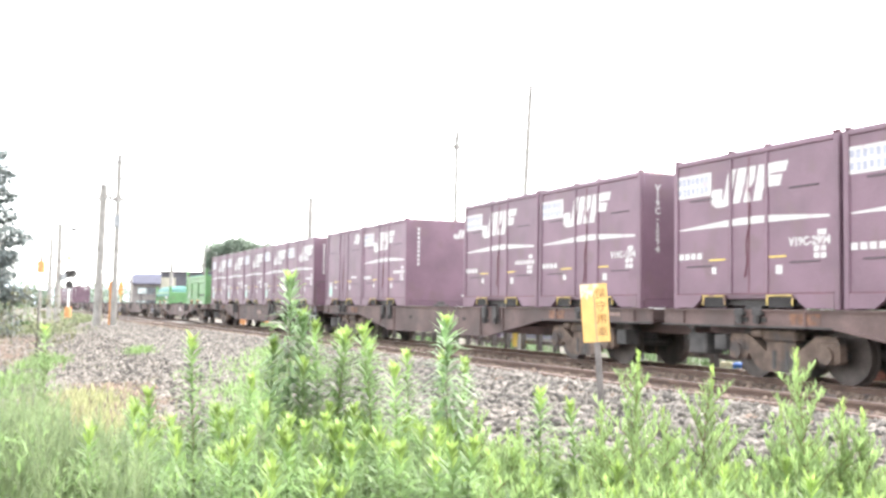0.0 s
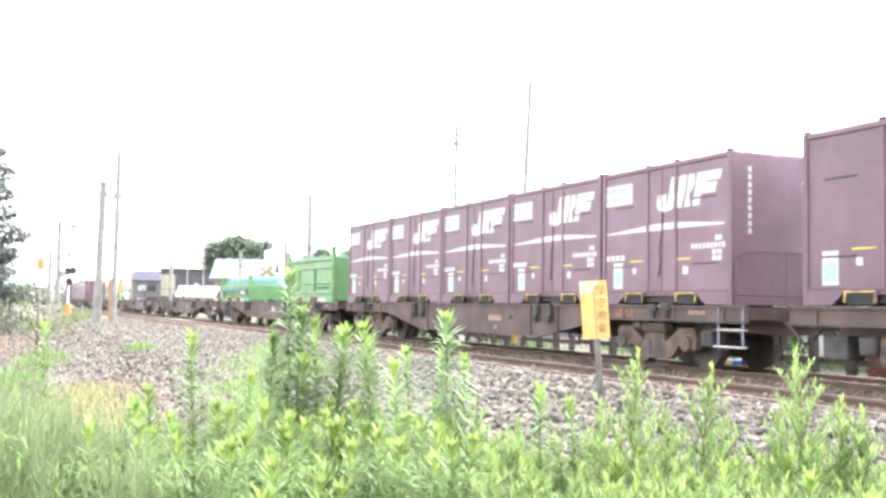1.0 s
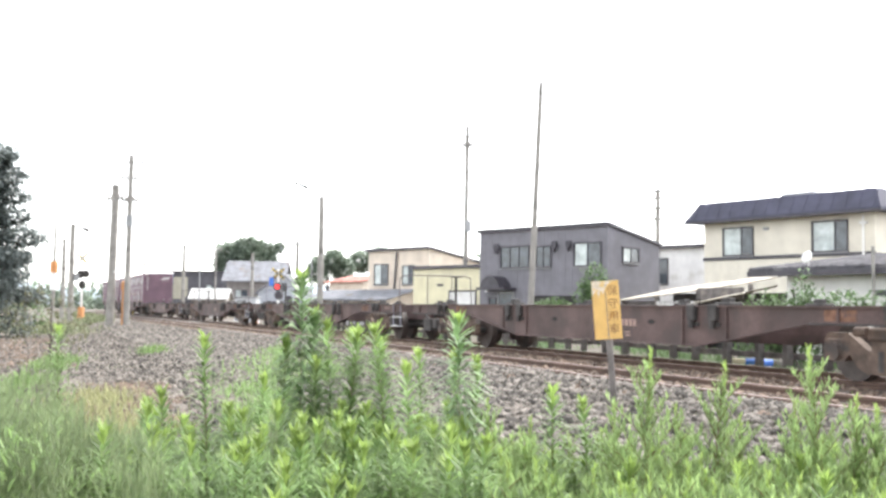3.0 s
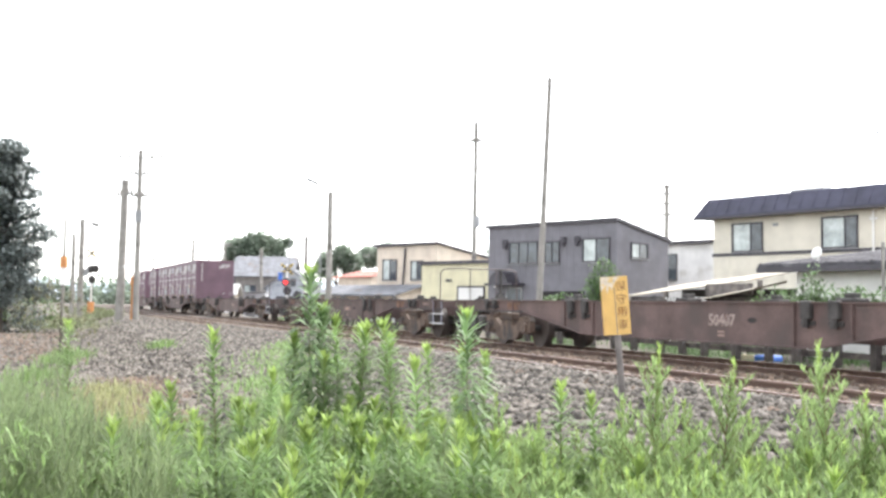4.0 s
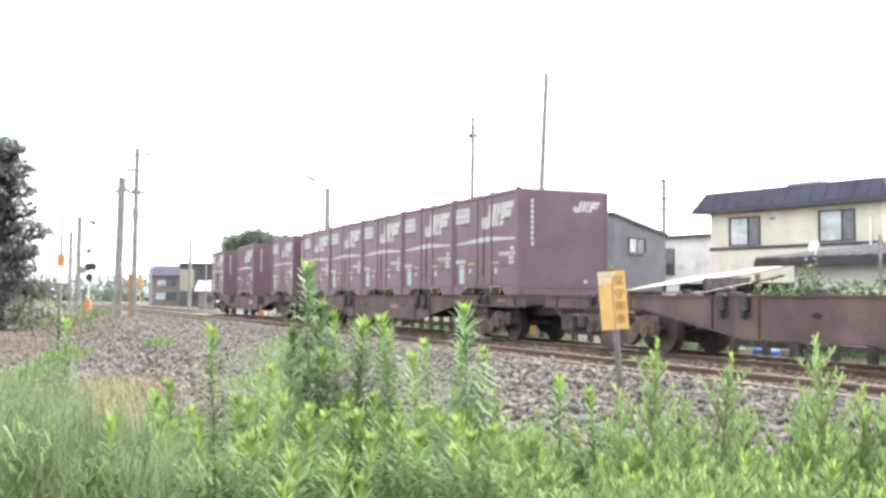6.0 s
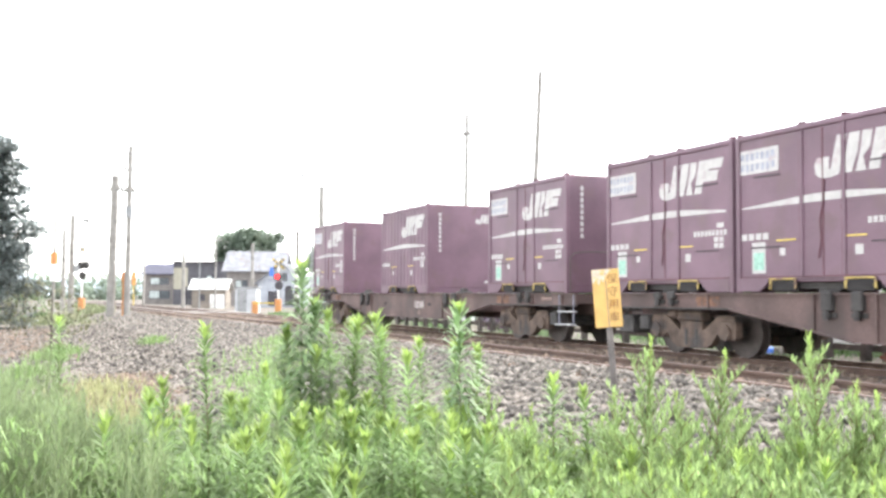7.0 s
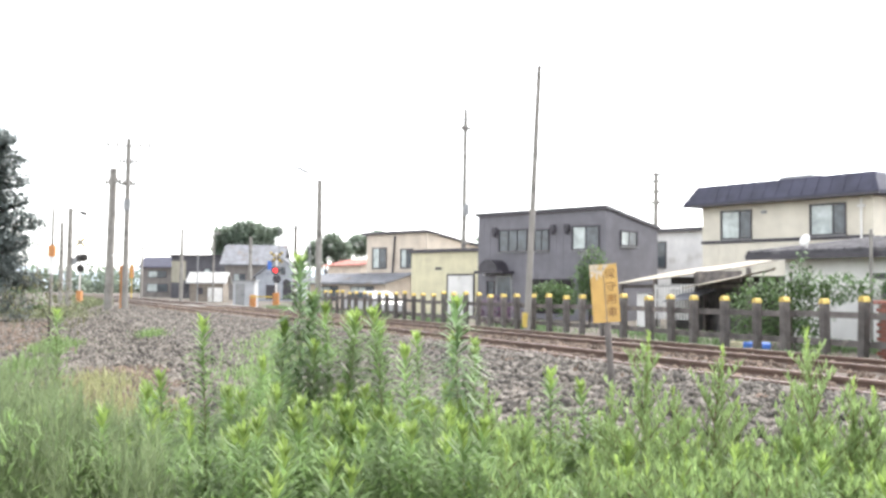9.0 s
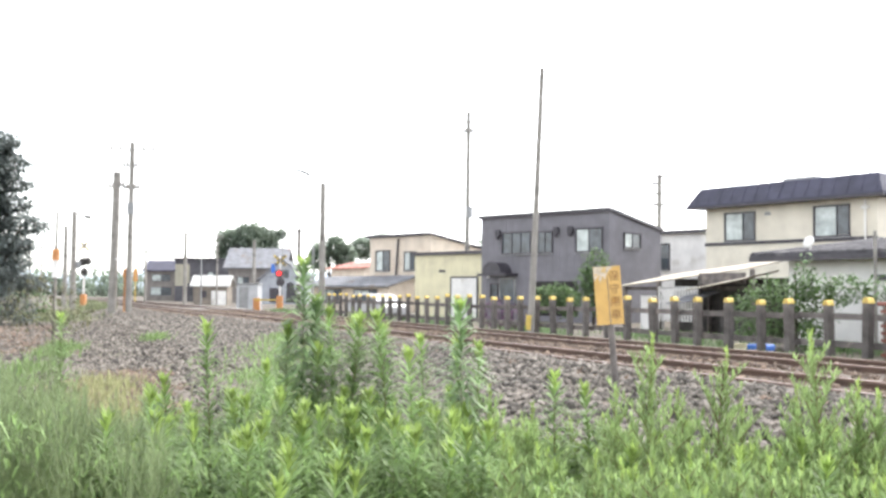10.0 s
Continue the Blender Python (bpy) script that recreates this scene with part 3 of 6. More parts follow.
def make_green(tall):
    """Twenty-foot open-top container; tall has high corner posts, the other a low body under a domed tarpaulin."""
    c = new("open_container")
    a, b = 2.98, 1.22
    top = 1.58 if tall else 0.77
    post = 1.94 if tall else 1.18
    boxes("body", [(-a + 0.06, a - 0.06, -b + 0.06, b - 0.06, 0.05, top)], M_GREEN, c, bevel=0.02)
    for sx in (-1, 1):
        for sy in (-1, 1):
            x, y = sx * (a - 0.08), sy * (b - 0.07)
            p = boxes("corner_post", [(x - 0.08, x + 0.08, y - 0.07, y + 0.07, 0.0, post)], M_GREEN, c, bevel=0.015)
            boxes("post_cap", [(x - 0.10, x + 0.10, y - 0.09, y + 0.09, post - 0.10, post + 0.01)], M_GREEN, p, bevel=0.01)
    for sy in (-1, 1):
        o = sy * b
        n = (min(o, o - sy * 0.07), max(o, o - sy * 0.07))
        boxes("side_rail", [(-a + 0.16, a - 0.16, *n, 0.0, 0.16)], M_GREEN, c, bevel=0.012)
        boxes("top_rail", [(-a + 0.16, a - 0.16, *n, top - 0.10, top + 0.02)], M_GREEN, c, bevel=0.012)
        if tall:
            for z0, z1 in ((1.20, 1.27), (0.66, 0.70), (0.30, 0.37)):
                boxes("ridge", [(-a + 0.16, a - 0.16, *n, z0, z1)], M_GREEN, c, bevel=0.01)
            for x in (-1.3, 0.75):
                boxes("upright", [(x - 0.05, x + 0.05, *n, 0.37, 1.20)], M_GREEN, c, bevel=0.01)
            for x in (-2.45, 2.35):
                boxes("hinge_post", [(x - 0.05, x + 0.05, *n, top, top + 0.16)], M_FRAME, c)
        else:
            for i in range(7):
                x = -2.4 + i * 0.8
                boxes("upright", [(x - 0.03, x + 0.03, *n, 0.16, top - 0.1)], M_GREEN, c)
        for x in (-1.05, 0.85):
            m = (min(o - sy * 0.02, o + sy * 0.006), max(o - sy * 0.02, o + sy * 0.006))
            p = boxes("fork_pocket", [(x - 0.40, x + 0.40, *m, 0.0, 0.24)], M_ORANGE, c, "orange framed fork pocket")
            q = (min(o, o + sy * 0.012), max(o, o + sy * 0.012))
            for h0, h1 in ((-0.36, -0.05), (0.05, 0.36)):
                boxes("pocket_hole", [(x + h0, x + h1, *q, 0.0, 0.20)], M_HOLE, p)
    y = -b - 0.002
    if tall:
        boxes("marking", [(0.95 + i * 0.17, 1.08 + i * 0.17, y + 0.058, y + 0.064, 0.46, 0.56) for i in range(9)], M_BLACK, c, "dark stencilled bars")
        boxes("label_plate", [(1.45, 2.25, y - 0.004, y + 0.002, 0.03, 0.15)], M_WHITE, c, "small white plate")
        boxes("label_plate", [(-2.5, -2.2, y + 0.05, y + 0.064, 0.38, 0.6)], M_WHITE, c, "small white plate")
        bm = bmesh.new()
        for i in range(12):
            x = -2.7 + i * 0.45
            box(bm, x, x + 0.47, -b + 0.1, b - 0.1, top, top + 0.06 + 0.03 * math.sin(i * 1.7), bevel=0.02)
        part("folded_cover", bm, M_TARP, c, "dull green sheet over the load")
    else:
        boxes("label_plate", [(1.2, 2.2, y - 0.004, y + 0.002, 0.34, 0.5)], M_WHITE, c, "small white plate")
        boxes("label_plate", [(0.8, 1.8, y - 0.004, y + 0.002, 0.02, 0.15)], M_WHITE, c, "small white plate")
        bm = bmesh.new()
        grid = []
        for i in range(41):
            x = -a + 0.2 + i * (2 * a - 0.4) / 40
            row = []
            for j in range(17):
                v = j / 16
                yy = (-1 + 2 * v) * (b + 0.03)
                dome = (1 - (2 * v - 1) ** 4) ** 0.7
                ends = min(1, 0.35 + min(i, 40 - i) / 6)
                z = top - 0.24 + (0.34 if 0 < j < 16 and 0 < i < 40 else 0.0) + 0.32 * dome * (ends if 0 < i < 40 else 0.0) + 0.03 * noise.noise((x * 2.2, yy * 2, 1))
                row.append(bm.verts.new((x, yy, z)))
            grid.append(row)
        for r0, r1 in zip(grid, grid[1:]):
            for j in range(16):
                bm.faces.new((r0[j], r1[j], r1[j + 1], r0[j + 1]))
        part("tarpaulin", bm, M_TARP, c, "domed blue-green tarpaulin", smooth=True)
    return c


def place_train():
    lab = "rust-brown flat wagon carrying %s"
    loads = {1: "maroon containers", 2: "maroon containers", 3: "five maroon containers", 4: "two green open containers", 9: "five maroon containers", 10: "three maroon containers"}
    centre = {k: -24.656 - (k - 2) * 20.4 for k in range(1, 11)}
    centre[1] = -4.80
    numbers = {2: "52910", 4: "52566", 6: "50407", 10: "53240"}
    base = make_wagon()
    for k in range(1, 11):
        w = base if k == 1 else copy_thing(base, Matrix())
        w.location = (centre[k], Y_TRAIN, 0)
        tagged(w, lab % loads[k] if k in loads else "empty rust-brown flat wagon with fish-bellied side sills", "wagon", "wagons of the train")
        MOVERS.append((w, centre[k], 0.0))
    for w, k in zip([m[0] for m in MOVERS], range(1, 11)):
        if k in numbers:
            lettering("number", numbers[k], 0.27, M_STENCIL if k in (4, 10) else M_OLDSTENCIL, w, pose(1.15, -1.178, 0.76), "white stencilled wagon number", bold=0.008)
        else:
            for i in range(5):
                boxes("number_bar", [(0.80 + i * 0.13, 0.90 + i * 0.13, -1.178, -1.174, 0.69, 0.82)], M_FADED_RED, w, "faded stencilled bar")
    for k in (3, 5, 6, 7, 8, 10):
        add_platform(MOVERS[k - 1][0])
    protos = {"A": make_container(), "B": make_container(sticker=True, forward=True), "P": make_container("plain", sticker=True),
              "R": make_container("ribbed", forward=True), "C": make_container(code="V19C-2904"), "D": make_container(code="V19C-1594")}
    labels = {"A": "maroon steel freight container with white slanted mark", "B": "maroon steel freight container with a white and green poster",
              "P": "plain maroon freight container with a small white mark", "R": "maroon ribbed-side freight container with white slanted mark",
              "C": "maroon freight container with white code on its side", "D": "maroon freight container with white code on its end"}
    used = set()
    plan = {1: "AAAAC", 2: "DA.AP", 3: "BBBBB", 9: "BBBBB", 10: "B.R.B"}
    for k, line in plan.items():
        for s, ch in enumerate(line):
            if ch == ".":
                continue
            ob = protos[ch] if ch not in used else copy_thing(protos[ch], Matrix())
            used.add(ch)
            x = centre[k] + (2 - s) * 3.787
            ob.location = (x, Y_TRAIN, DECK)
            tagged(ob, labels[ch], "container", "maroon freight containers")
            MOVERS.append((ob, x, DECK))
    for tall, x in ((True, centre[4] + 6.25), (False, centre[4] - 6.05)):
        g = make_green(tall)
        g.location = (x, Y_TRAIN, DECK)
        tagged(g, "tall green open-top container with corner posts" if tall else "low green container under a domed tarpaulin", "container", "green open containers")
        MOVERS.append((g, x, DECK))


place_train()


# ---- the houses behind the line ----
M_GREY = mat("grey_siding", (0.17, 0.165, 0.185), 0.7, 0, 0.1, 1.5, 30, 0.1, (0.14, 0.135, 0.15), 0.3, 0.8)
M_CREAM = mat("cream_siding", (0.64, 0.60, 0.51), 0.75, 0, 0.08, 1.2, 30, 0.12, (0.56, 0.52, 0.44), 0.25, 0.9)
M_PALE = mat("white_render", (0.74, 0.73, 0.71), 0.8, 0, 0.1, 1.2, 30, 0.1, (0.5, 0.48, 0.44), 0.25, 0.8)
M_YELLOWISH = mat("pale_yellow_siding", (0.64, 0.60, 0.42), 0.75, 0, 0.08, 1.2, 30, 0.1, (0.52, 0.48, 0.34), 0.25, 0.8)
M_PEACH = mat("peach_siding", (0.62, 0.54, 0.45), 0.75, 0, 0.1, 1.2, 30, 0.1, (0.5, 0.41, 0.33), 0.25, 0.8)
M_TAN = mat("weathered_boards", (0.22, 0.19, 0.16), 0.85, 0, 0.2, 1.5, 30, 0.2, (0.2, 0.16, 0.13), 0.3, 0.8)
M_BLUEGREY = mat("blue_grey_siding", (0.35, 0.37, 0.41), 0.75, 0, 0.1, 1.5, 30, 0.1, (0.2, 0.215, 0.25), 0.25, 0.8)
M_ROOFDARK = mat("dark_metal_roof", (0.05, 0.05, 0.08), 0.7, 0.0, 0.2, 1.5, 25, 0.1)
M_ROOFGREY = mat("grey_metal_roof", (0.19, 0.195, 0.215), 0.75, 0.0, 0.2, 1.5, 25, 0.1, (0.16, 0.12, 0.10), 0.25, 1)
M_ROOFPALE = mat("pale_metal_roof", (0.42, 0.42, 0.41), 0.7, 0.0, 0.15, 1.5, 25, 0.1, (0.30, 0.28, 0.26), 0.25, 1)
M_GREIGE = mat("greige_siding", (0.22, 0.20, 0.188), 0.8, 0, 0.15, 1.2, 30, 0.1, (0.17, 0.155, 0.145), 0.3, 0.8)
M_SLATE = mat("slate_siding", (0.095, 0.092, 0.105), 0.8, 0, 0.15, 1.2, 30, 0.1, (0.13, 0.125, 0.13), 0.3, 0.8)
M_ROOFRED = mat("faded_red_roof", (0.45, 0.2, 0.16), 0.6, 0, 0.2, 1.5, 25, 0.1)
M_CREAMGREY = mat("lit_wall_cream", (0.36, 0.34, 0.27), 0.8, 0, 0.1, 1.2, 30, 0.1)
M_TIN = mat("pale_corrugated_sheet", (0.28, 0.25, 0.20), 0.55, 0.1, 0.2, 1.2, 25, 0.2, (0.36, 0.25, 0.17), 0.3, 1.2)
M_TILE = mat("grey_roof_tile", (0.075, 0.072, 0.082), 0.9, 0, 0.3, 3, 25, 0.2, (0.14, 0.135, 0.14), 0.3, 1.5)
M_HUT = mat("hut_grey", (0.42, 0.43, 0.45), 0.6, 0, 0.1, 2, 30, 0.05)
M_TRIM = mat("dark_trim", (0.05, 0.045, 0.055), 0.5, 0, 0.2, 4, 30, 0.05)
M_CURTAIN = mat("curtained_glass", (0.45, 0.50, 0.49), 0.12, 0, 0.25, 2.0, 12, 0.0, (0.30, 0.34, 0.34), 0.2, 0.9)
M_GLASSDARK = mat("dark_glass", (0.07, 0.085, 0.10), 0.08, 0, 0.3, 2.0, 12, 0.0)
M_WOOD = mat("weathered_wood", (0.14, 0.125, 0.118), 0.9, 0, 0.3, 4, 50, 0.4, (0.22, 0.19, 0.17), 0.35, 3, each=0.25)
M_CONCRETE = mat("pole_concrete", (0.27, 0.255, 0.235), 0.85, 0, 0.15, 3, 40, 0.15, (0.14, 0.13, 0.12), 0.3, 2)
M_STEEL = mat("galvanised_steel", (0.27, 0.275, 0.28), 0.5, 0.5, 0.15, 5, 40, 0.05)
M_SIGN = mat("sign_yellow", (0.58, 0.36, 0.11), 0.55, 0, 0.1, 6, 40, 0.05, (0.55, 0.30, 0.06), 0.25, 7)
M_INK = mat("faded_sign_paint", (0.16, 0.07, 0.03), 0.7, 0, 0.3, 20, 60, 0.0, (0.5, 0.28, 0.05), 0.3, 30)
M_REDLAMP = mat("red_signal_lamp", (0.9, 0.03, 0.03), 0.3, 0, 0.02, 3, 20, 0.0, glow=0.5)
M_BLUE = mat("blue_plastic", (0.05, 0.16, 0.55), 0.5, 0, 0.15, 4, 30, 0.05)
M_BRICK = mat("red_brick", (0.26, 0.105, 0.08), 0.85, 0, 0.25, 5, 30, 0.2, each=0.2)
M_ASPHALT = mat("worn_asphalt", (0.22, 0.205, 0.19), 0.9, 0, 0.2, 1.2, 40, 0.3)
M_CARWHITE = mat("white_car_paint", (0.45, 0.45, 0.46), 0.25, 0, 0.04, 2, 20, 0.0)
M_RUBBER = mat("tyre_rubber", (0.02, 0.02, 0.021), 0.8, 0, 0.2, 5, 30, 0.1)


def window(parent, face, s, z0, z1, s2, depth_at=0.0, glass=None, split=(0.5,)):
    """A framed window on a wall face: f the front (y = 0), r the end wall at x = face width."""
    m = Matrix() if face == "f" else Matrix.Translation((depth_at, 0, 0)) @ Matrix.Rotation(radians(90), 4, "Z")
    t = 0.07
    bm = bmesh.new()
    ring = []
    for y in (-0.07, 0.03):
        for o in (t, 0.0):
            ring.append([bm.verts.new(m @ Vector(v)) for v in ((s - o, y, z0 - o), (s2 + o, y, z0 - o), (s2 + o, y, z1 + o), (s - o, y, z1 + o))])
    for a, c in ((0, 1), (1, 3), (3, 2), (2, 0)):
        for i in range(4):
            j = (i + 1) % 4
            bm.faces.new((ring[a][i], ring[a][j], ring[c][j], ring[c][i]))
    w = part("window", bm, M_TRIM, parent, "dark-framed sliding window")
    for f in split:
        c = s + (s2 - s) * f
        bm = bmesh.new()
        box(bm, c - 0.03, c + 0.03, -0.05, 0.0, z0, z1)
        bmesh.ops.transform(bm, matrix=m, verts=bm.verts)
        part("mullion", bm, M_TRIM, w)
    edges = [0, *split, 1]
    for a, c in zip(edges, edges[1:]):
        bm = bmesh.new()
        box(bm, s + (s2 - s) * a + 0.01, s + (s2 - s) * c - 0.01, -0.02, 0.0, z0 + 0.01, z1 - 0.01)
        bmesh.ops.transform(bm, matrix=m, verts=bm.verts)
        part("pane", bm, glass or (M_CURTAIN if c < 0.99 else M_GLASSDARK), w)
    bm = bmesh.new()
    box(bm, s - 0.1, s2 + 0.1, -0.11, -0.02, z0 - t - 0.04, z0 - t)
    bmesh.ops.transform(bm, matrix=m, verts=bm.verts)
    part("sill", bm, M_STEEL, w)
    return w


def shed_house(label, x, y, turn, w, d, hf, hb, wall, roof, over=0.35, name="house"):
    """A box-shaped house whose single roof falls from the front wall to the back."""
    h = new(name)
    h.matrix_basis = pose(x, y, -0.4, 0, 0, turn)
    tagged(h, label, "house")
    pts = [(0.0, 0.0), (d, 0.0), (d, hb), (0.0, hf)]
    bm = bmesh.new()
    slab(bm, [(yy, z) for yy, z in pts], 0, w, Matrix(((0, 1, 0, 0), (1, 0, 0, 0), (0, 0, 1, 0), (0, 0, 0, 1))))
    part("wall", bm, wall, h)
    k = (hb - hf) / d
    rp = [(-over, hf - k * over), (d + over, hb + k * over), (d + over, hb + k * over + 0.16), (-over, hf - k * over + 0.16)]
    bm = bmesh.new()
    slab(bm, rp, -over, w + over, Matrix(((0, 1, 0, 0), (1, 0, 0, 0), (0, 0, 1, 0), (0, 0, 0, 1))))
    r = part("roof", bm, roof, h)
    boxes("fascia", [(-over, w + over, -over - 0.03, -over, hf - k * over - 0.04, hf - k * over + 0.14)], M_TRIM, r)
    return h


def gable_house(label, x, y, turn, w, d, h0, rise, wall, roof, over=0.45, across=False, name="house", steps=9):
    """A house with a ridged roof; the ridge runs along the front, or back from it if across."""
    h = new(name)
    h.matrix_basis = pose(x, y, -0.4, 0, 0, turn)
    tagged(h, label, "house")
    bm = bmesh.new()
    swap = Matrix(((0, 1, 0, 0), (1, 0, 0, 0), (0, 0, 1, 0), (0, 0, 0, 1)))
    if across:
        slab(bm, [(0, 0), (w, 0), (w, h0), (w / 2, h0 + rise), (0, h0)], 0, d)
    else:
        slab(bm, [(0, 0), (d, 0), (d, h0), (d / 2, h0 + rise), (0, h0)], 0, w, swap)
    part("wall", bm, wall, h)
    span, run = (w, d) if across else (d, w)
    k = rise / (span / 2)
    for s in (0, 1):
        a, c = (-over, span / 2) if s == 0 else (span + over, span / 2)
        za, zc = h0 - k * over, h0 + rise
        bm = bmesh.new()
        pts = [(a, za + 0.01), (c, zc + 0.01), (c, zc + 0.14), (a, za + 0.14)]
        slab(bm, pts, -over, run + over, None if across else swap)
        r = part("roof", bm, roof, h)
        for i in range(steps):
            t = -over + (run + 2 * over) * (i + 0.5) / steps
            bm = bmesh.new()
            pts = [(a, za + 0.139), (c, zc + 0.139), (c, zc + 0.17), (a, za + 0.17)]
            slab(bm, pts, t - 0.025, t + 0.025, None if across else swap)
            part("roof_seam", bm, roof, r)
    return h


def siding(h, w, z0, z1, step, material, depth=0.012):
    """Thin vertical joint covers on a front wall."""
    n = int(w / step)
    for i in range(1, n):
        boxes("joint", [(i * step - 0.012, i * step + 0.012, -depth, 0.0, z0, z1)], material, h)


def grey_house():
    h = shed_house("two-storey charcoal-grey house with a flat sloping roof", -49.67, 23.6, 21, 8.55, 4.4, 5.45, 4.65, M_GREY, M_TRIM, 0.12)
    siding(h, 8.5, 0, 5.3, 0.455, M_GREY)
    window(h, "f", 1.6, 3.55, 4.6, 3.5, glass=M_GLASSDARK, split=(0.33, 0.66))
    window(h, "f", 4.05, 3.55, 4.55, 4.95, glass=M_GLASSDARK)
    window(h, "f", 6.55, 3.55, 4.62, 8.1)
    window(h, "r", 1.2, 3.75, 4.4, 2.5, 8.55)
    for x in (1.3, 5.3, 6.2):
        bm = bmesh.new()
        box(bm, x - 0.17, x + 0.17, -0.22, 0.0, 4.45, 4.8, bevel=0.06)
        rod(bm, (x, -0.15, 4.3), (x, -0.15, 4.5), 0.1, 8)
        part("vent_hood", bm, M_TRIM, h)
    # arched porch canopy over the door
    bm = bmesh.new()
    arc = [(1.55 + 0.68 * math.cos(a), 2.46 + 0.62 * math.sin(a)) for a in [math.pi * i / 12 for i in range(13)]]
    slab(bm, arc, -0.9, 0.0)
    box(bm, 0.65, 2.65, -1.0, 0.0, 2.34, 2.47)
    part("porch_canopy", bm, M_TRIM, h, "dark arched porch canopy")
    d = boxes("door", [(1.45, 2.45, -0.04, 0.02, 0.1, 2.2)], M_GLASSDARK, h, "dark entrance door")
    boxes("door_frame", [(1.37, 1.45, -0.07, 0.02, 0.0, 2.28), (2.45, 2.53, -0.07, 0.02, 0.0, 2.28), (1.45, 2.45, -0.07, 0.02, 2.2, 2.28)], M_STEEL, d)
    window(h, "f", 0.75, 1.2, 1.9, 1.2, glass=M_GLASSDARK, split=())
    # the wall is not cut here: a thin near-black panel paints the shade
    boxes("carport_shade", [(3.7, 6.6, -0.03, 0.01, 0.3, 2.05)], M_HOLE, h, "near-black panel painting a deep shaded opening")
    boxes("lamp", [(0.5, 0.62, -0.1, 0.0, 2.25, 2.4)], M_PALE, h, "small white wall lamp")


def cream_house():
    h = new("house")
    h.matrix_basis = pose(-37.42, 29.07, -0.4, 0, 0, 13)
    tagged(h, "two-storey cream house with a dark blue metal roof", "house")
    w, d = 8.3, 7.0
    boxes("wall", [(0, w, 0, d, 0, 5.35)], M_CREAM, h)
    # mansard band and shallow top
    o, ti = 0.6, 0.15
    bm = bmesh.new()
    low = [(-o, -o), (w + o, -o), (w + o, d + o), (-o, d + o)]
    mid = [(-ti, -ti), (w + ti, -ti), (w + ti, d + ti), (-ti, d + ti)]
    top = [(2.5, 3.2), (w - 2.5, 3.2), (w - 2.5, 3.8), (2.5, 3.8)]
    rings = [[bm.verts.new((x, y, z)) for x, y in pts] for pts, z in ((low, 5.3), (low, 5.44), (mid, 6.22), (top, 6.6))]
    for a, c in zip(rings, rings[1:]):
        for i in range(4):
            bm.faces.new((a[i], a[(i + 1) % 4], c[(i + 1) % 4], c[i]))
    bm.faces.new(rings[0][::-1])
    bm.faces.new(rings[-1])
    r = part("roof", bm, M_ROOFDARK, h, "dark blue-grey metal roof")
    for i in range(15):
        x = -0.1 + i * 0.62
        bm = bmesh.new()
        slab(bm, [(-o * 0.98, 5.46), (-ti, 6.23), (-ti, 6.245), (-o * 0.98 - 0.015, 5.475)], x - 0.02, x + 0.02, Matrix(((0, 1, 0, 0), (1, 0, 0, 0), (0, 0, 1, 0), (0, 0, 0, 1))))
        part("roof_seam", bm, M_ROOFDARK, r)
    boxes("gutter", [(-o - 0.05, w + o + 0.05, -o - 0.09, -o, 5.26, 5.36)], M_TRIM, r)
    boxes("roof_hatch", [(3.0, 4.6, 1.5, 2.5, 6.3, 6.55)], M_STEEL, r)
    boxes("belt_course", [(-0.03, w + 0.03, -0.06, 0.0, 3.62, 3.76)], M_TRIM, h, "dark band between the storeys")
    for i in range(1, 9):
        boxes("wall_panel", [(i * 0.95 - 0.93, i * 0.95 - 0.02, -0.015, 0.0, 2.5, 3.58)], M_CREAM, h)
    for z in [3.9 + 0.22 * i for i in range(6)]:
        boxes("siding_course", [(0.0, w, -0.012, 0.0, z, z + 0.20)], M_CREAM, h)
    window(h, "f", 1.12, 3.85, 5.0, 2.62, split=(0.62,))
    window(h, "f", 5.6, 3.85, 5.02, 7.1, split=(0.66,))
    window(h, "r", 1.2, 3.85, 4.95, 2.6, w)
    bm = bmesh.new()
    rod(bm, (7.3, 1.2, 6.1), (7.3, 1.2, 8.6), 0.03, 6)
    for z, half in ((8.5, 0.45), (8.2, 0.35), (7.7, 0.5), (7.5, 0.3)):
        rod(bm, (7.3 - half, 1.2, z), (7.3 + half, 1.2, z), 0.025, 6)
    part("roof_aerial", bm, M_STEEL, h, "thin grey television aerial")
    boxes("wall_vent", [(3.2, 3.45, -0.08, 0.0, 4.85, 4.97)], M_STEEL, h)
    bm = bmesh.new()
    rod(bm, (7.85, -0.09, 2.4), (7.85, -0.09, 5.2), 0.045, 8)
    box(bm, 7.7, 8.0, -0.14, -0.02, 4.85, 4.95)
    part("downpipe", bm, M_PALE, h)


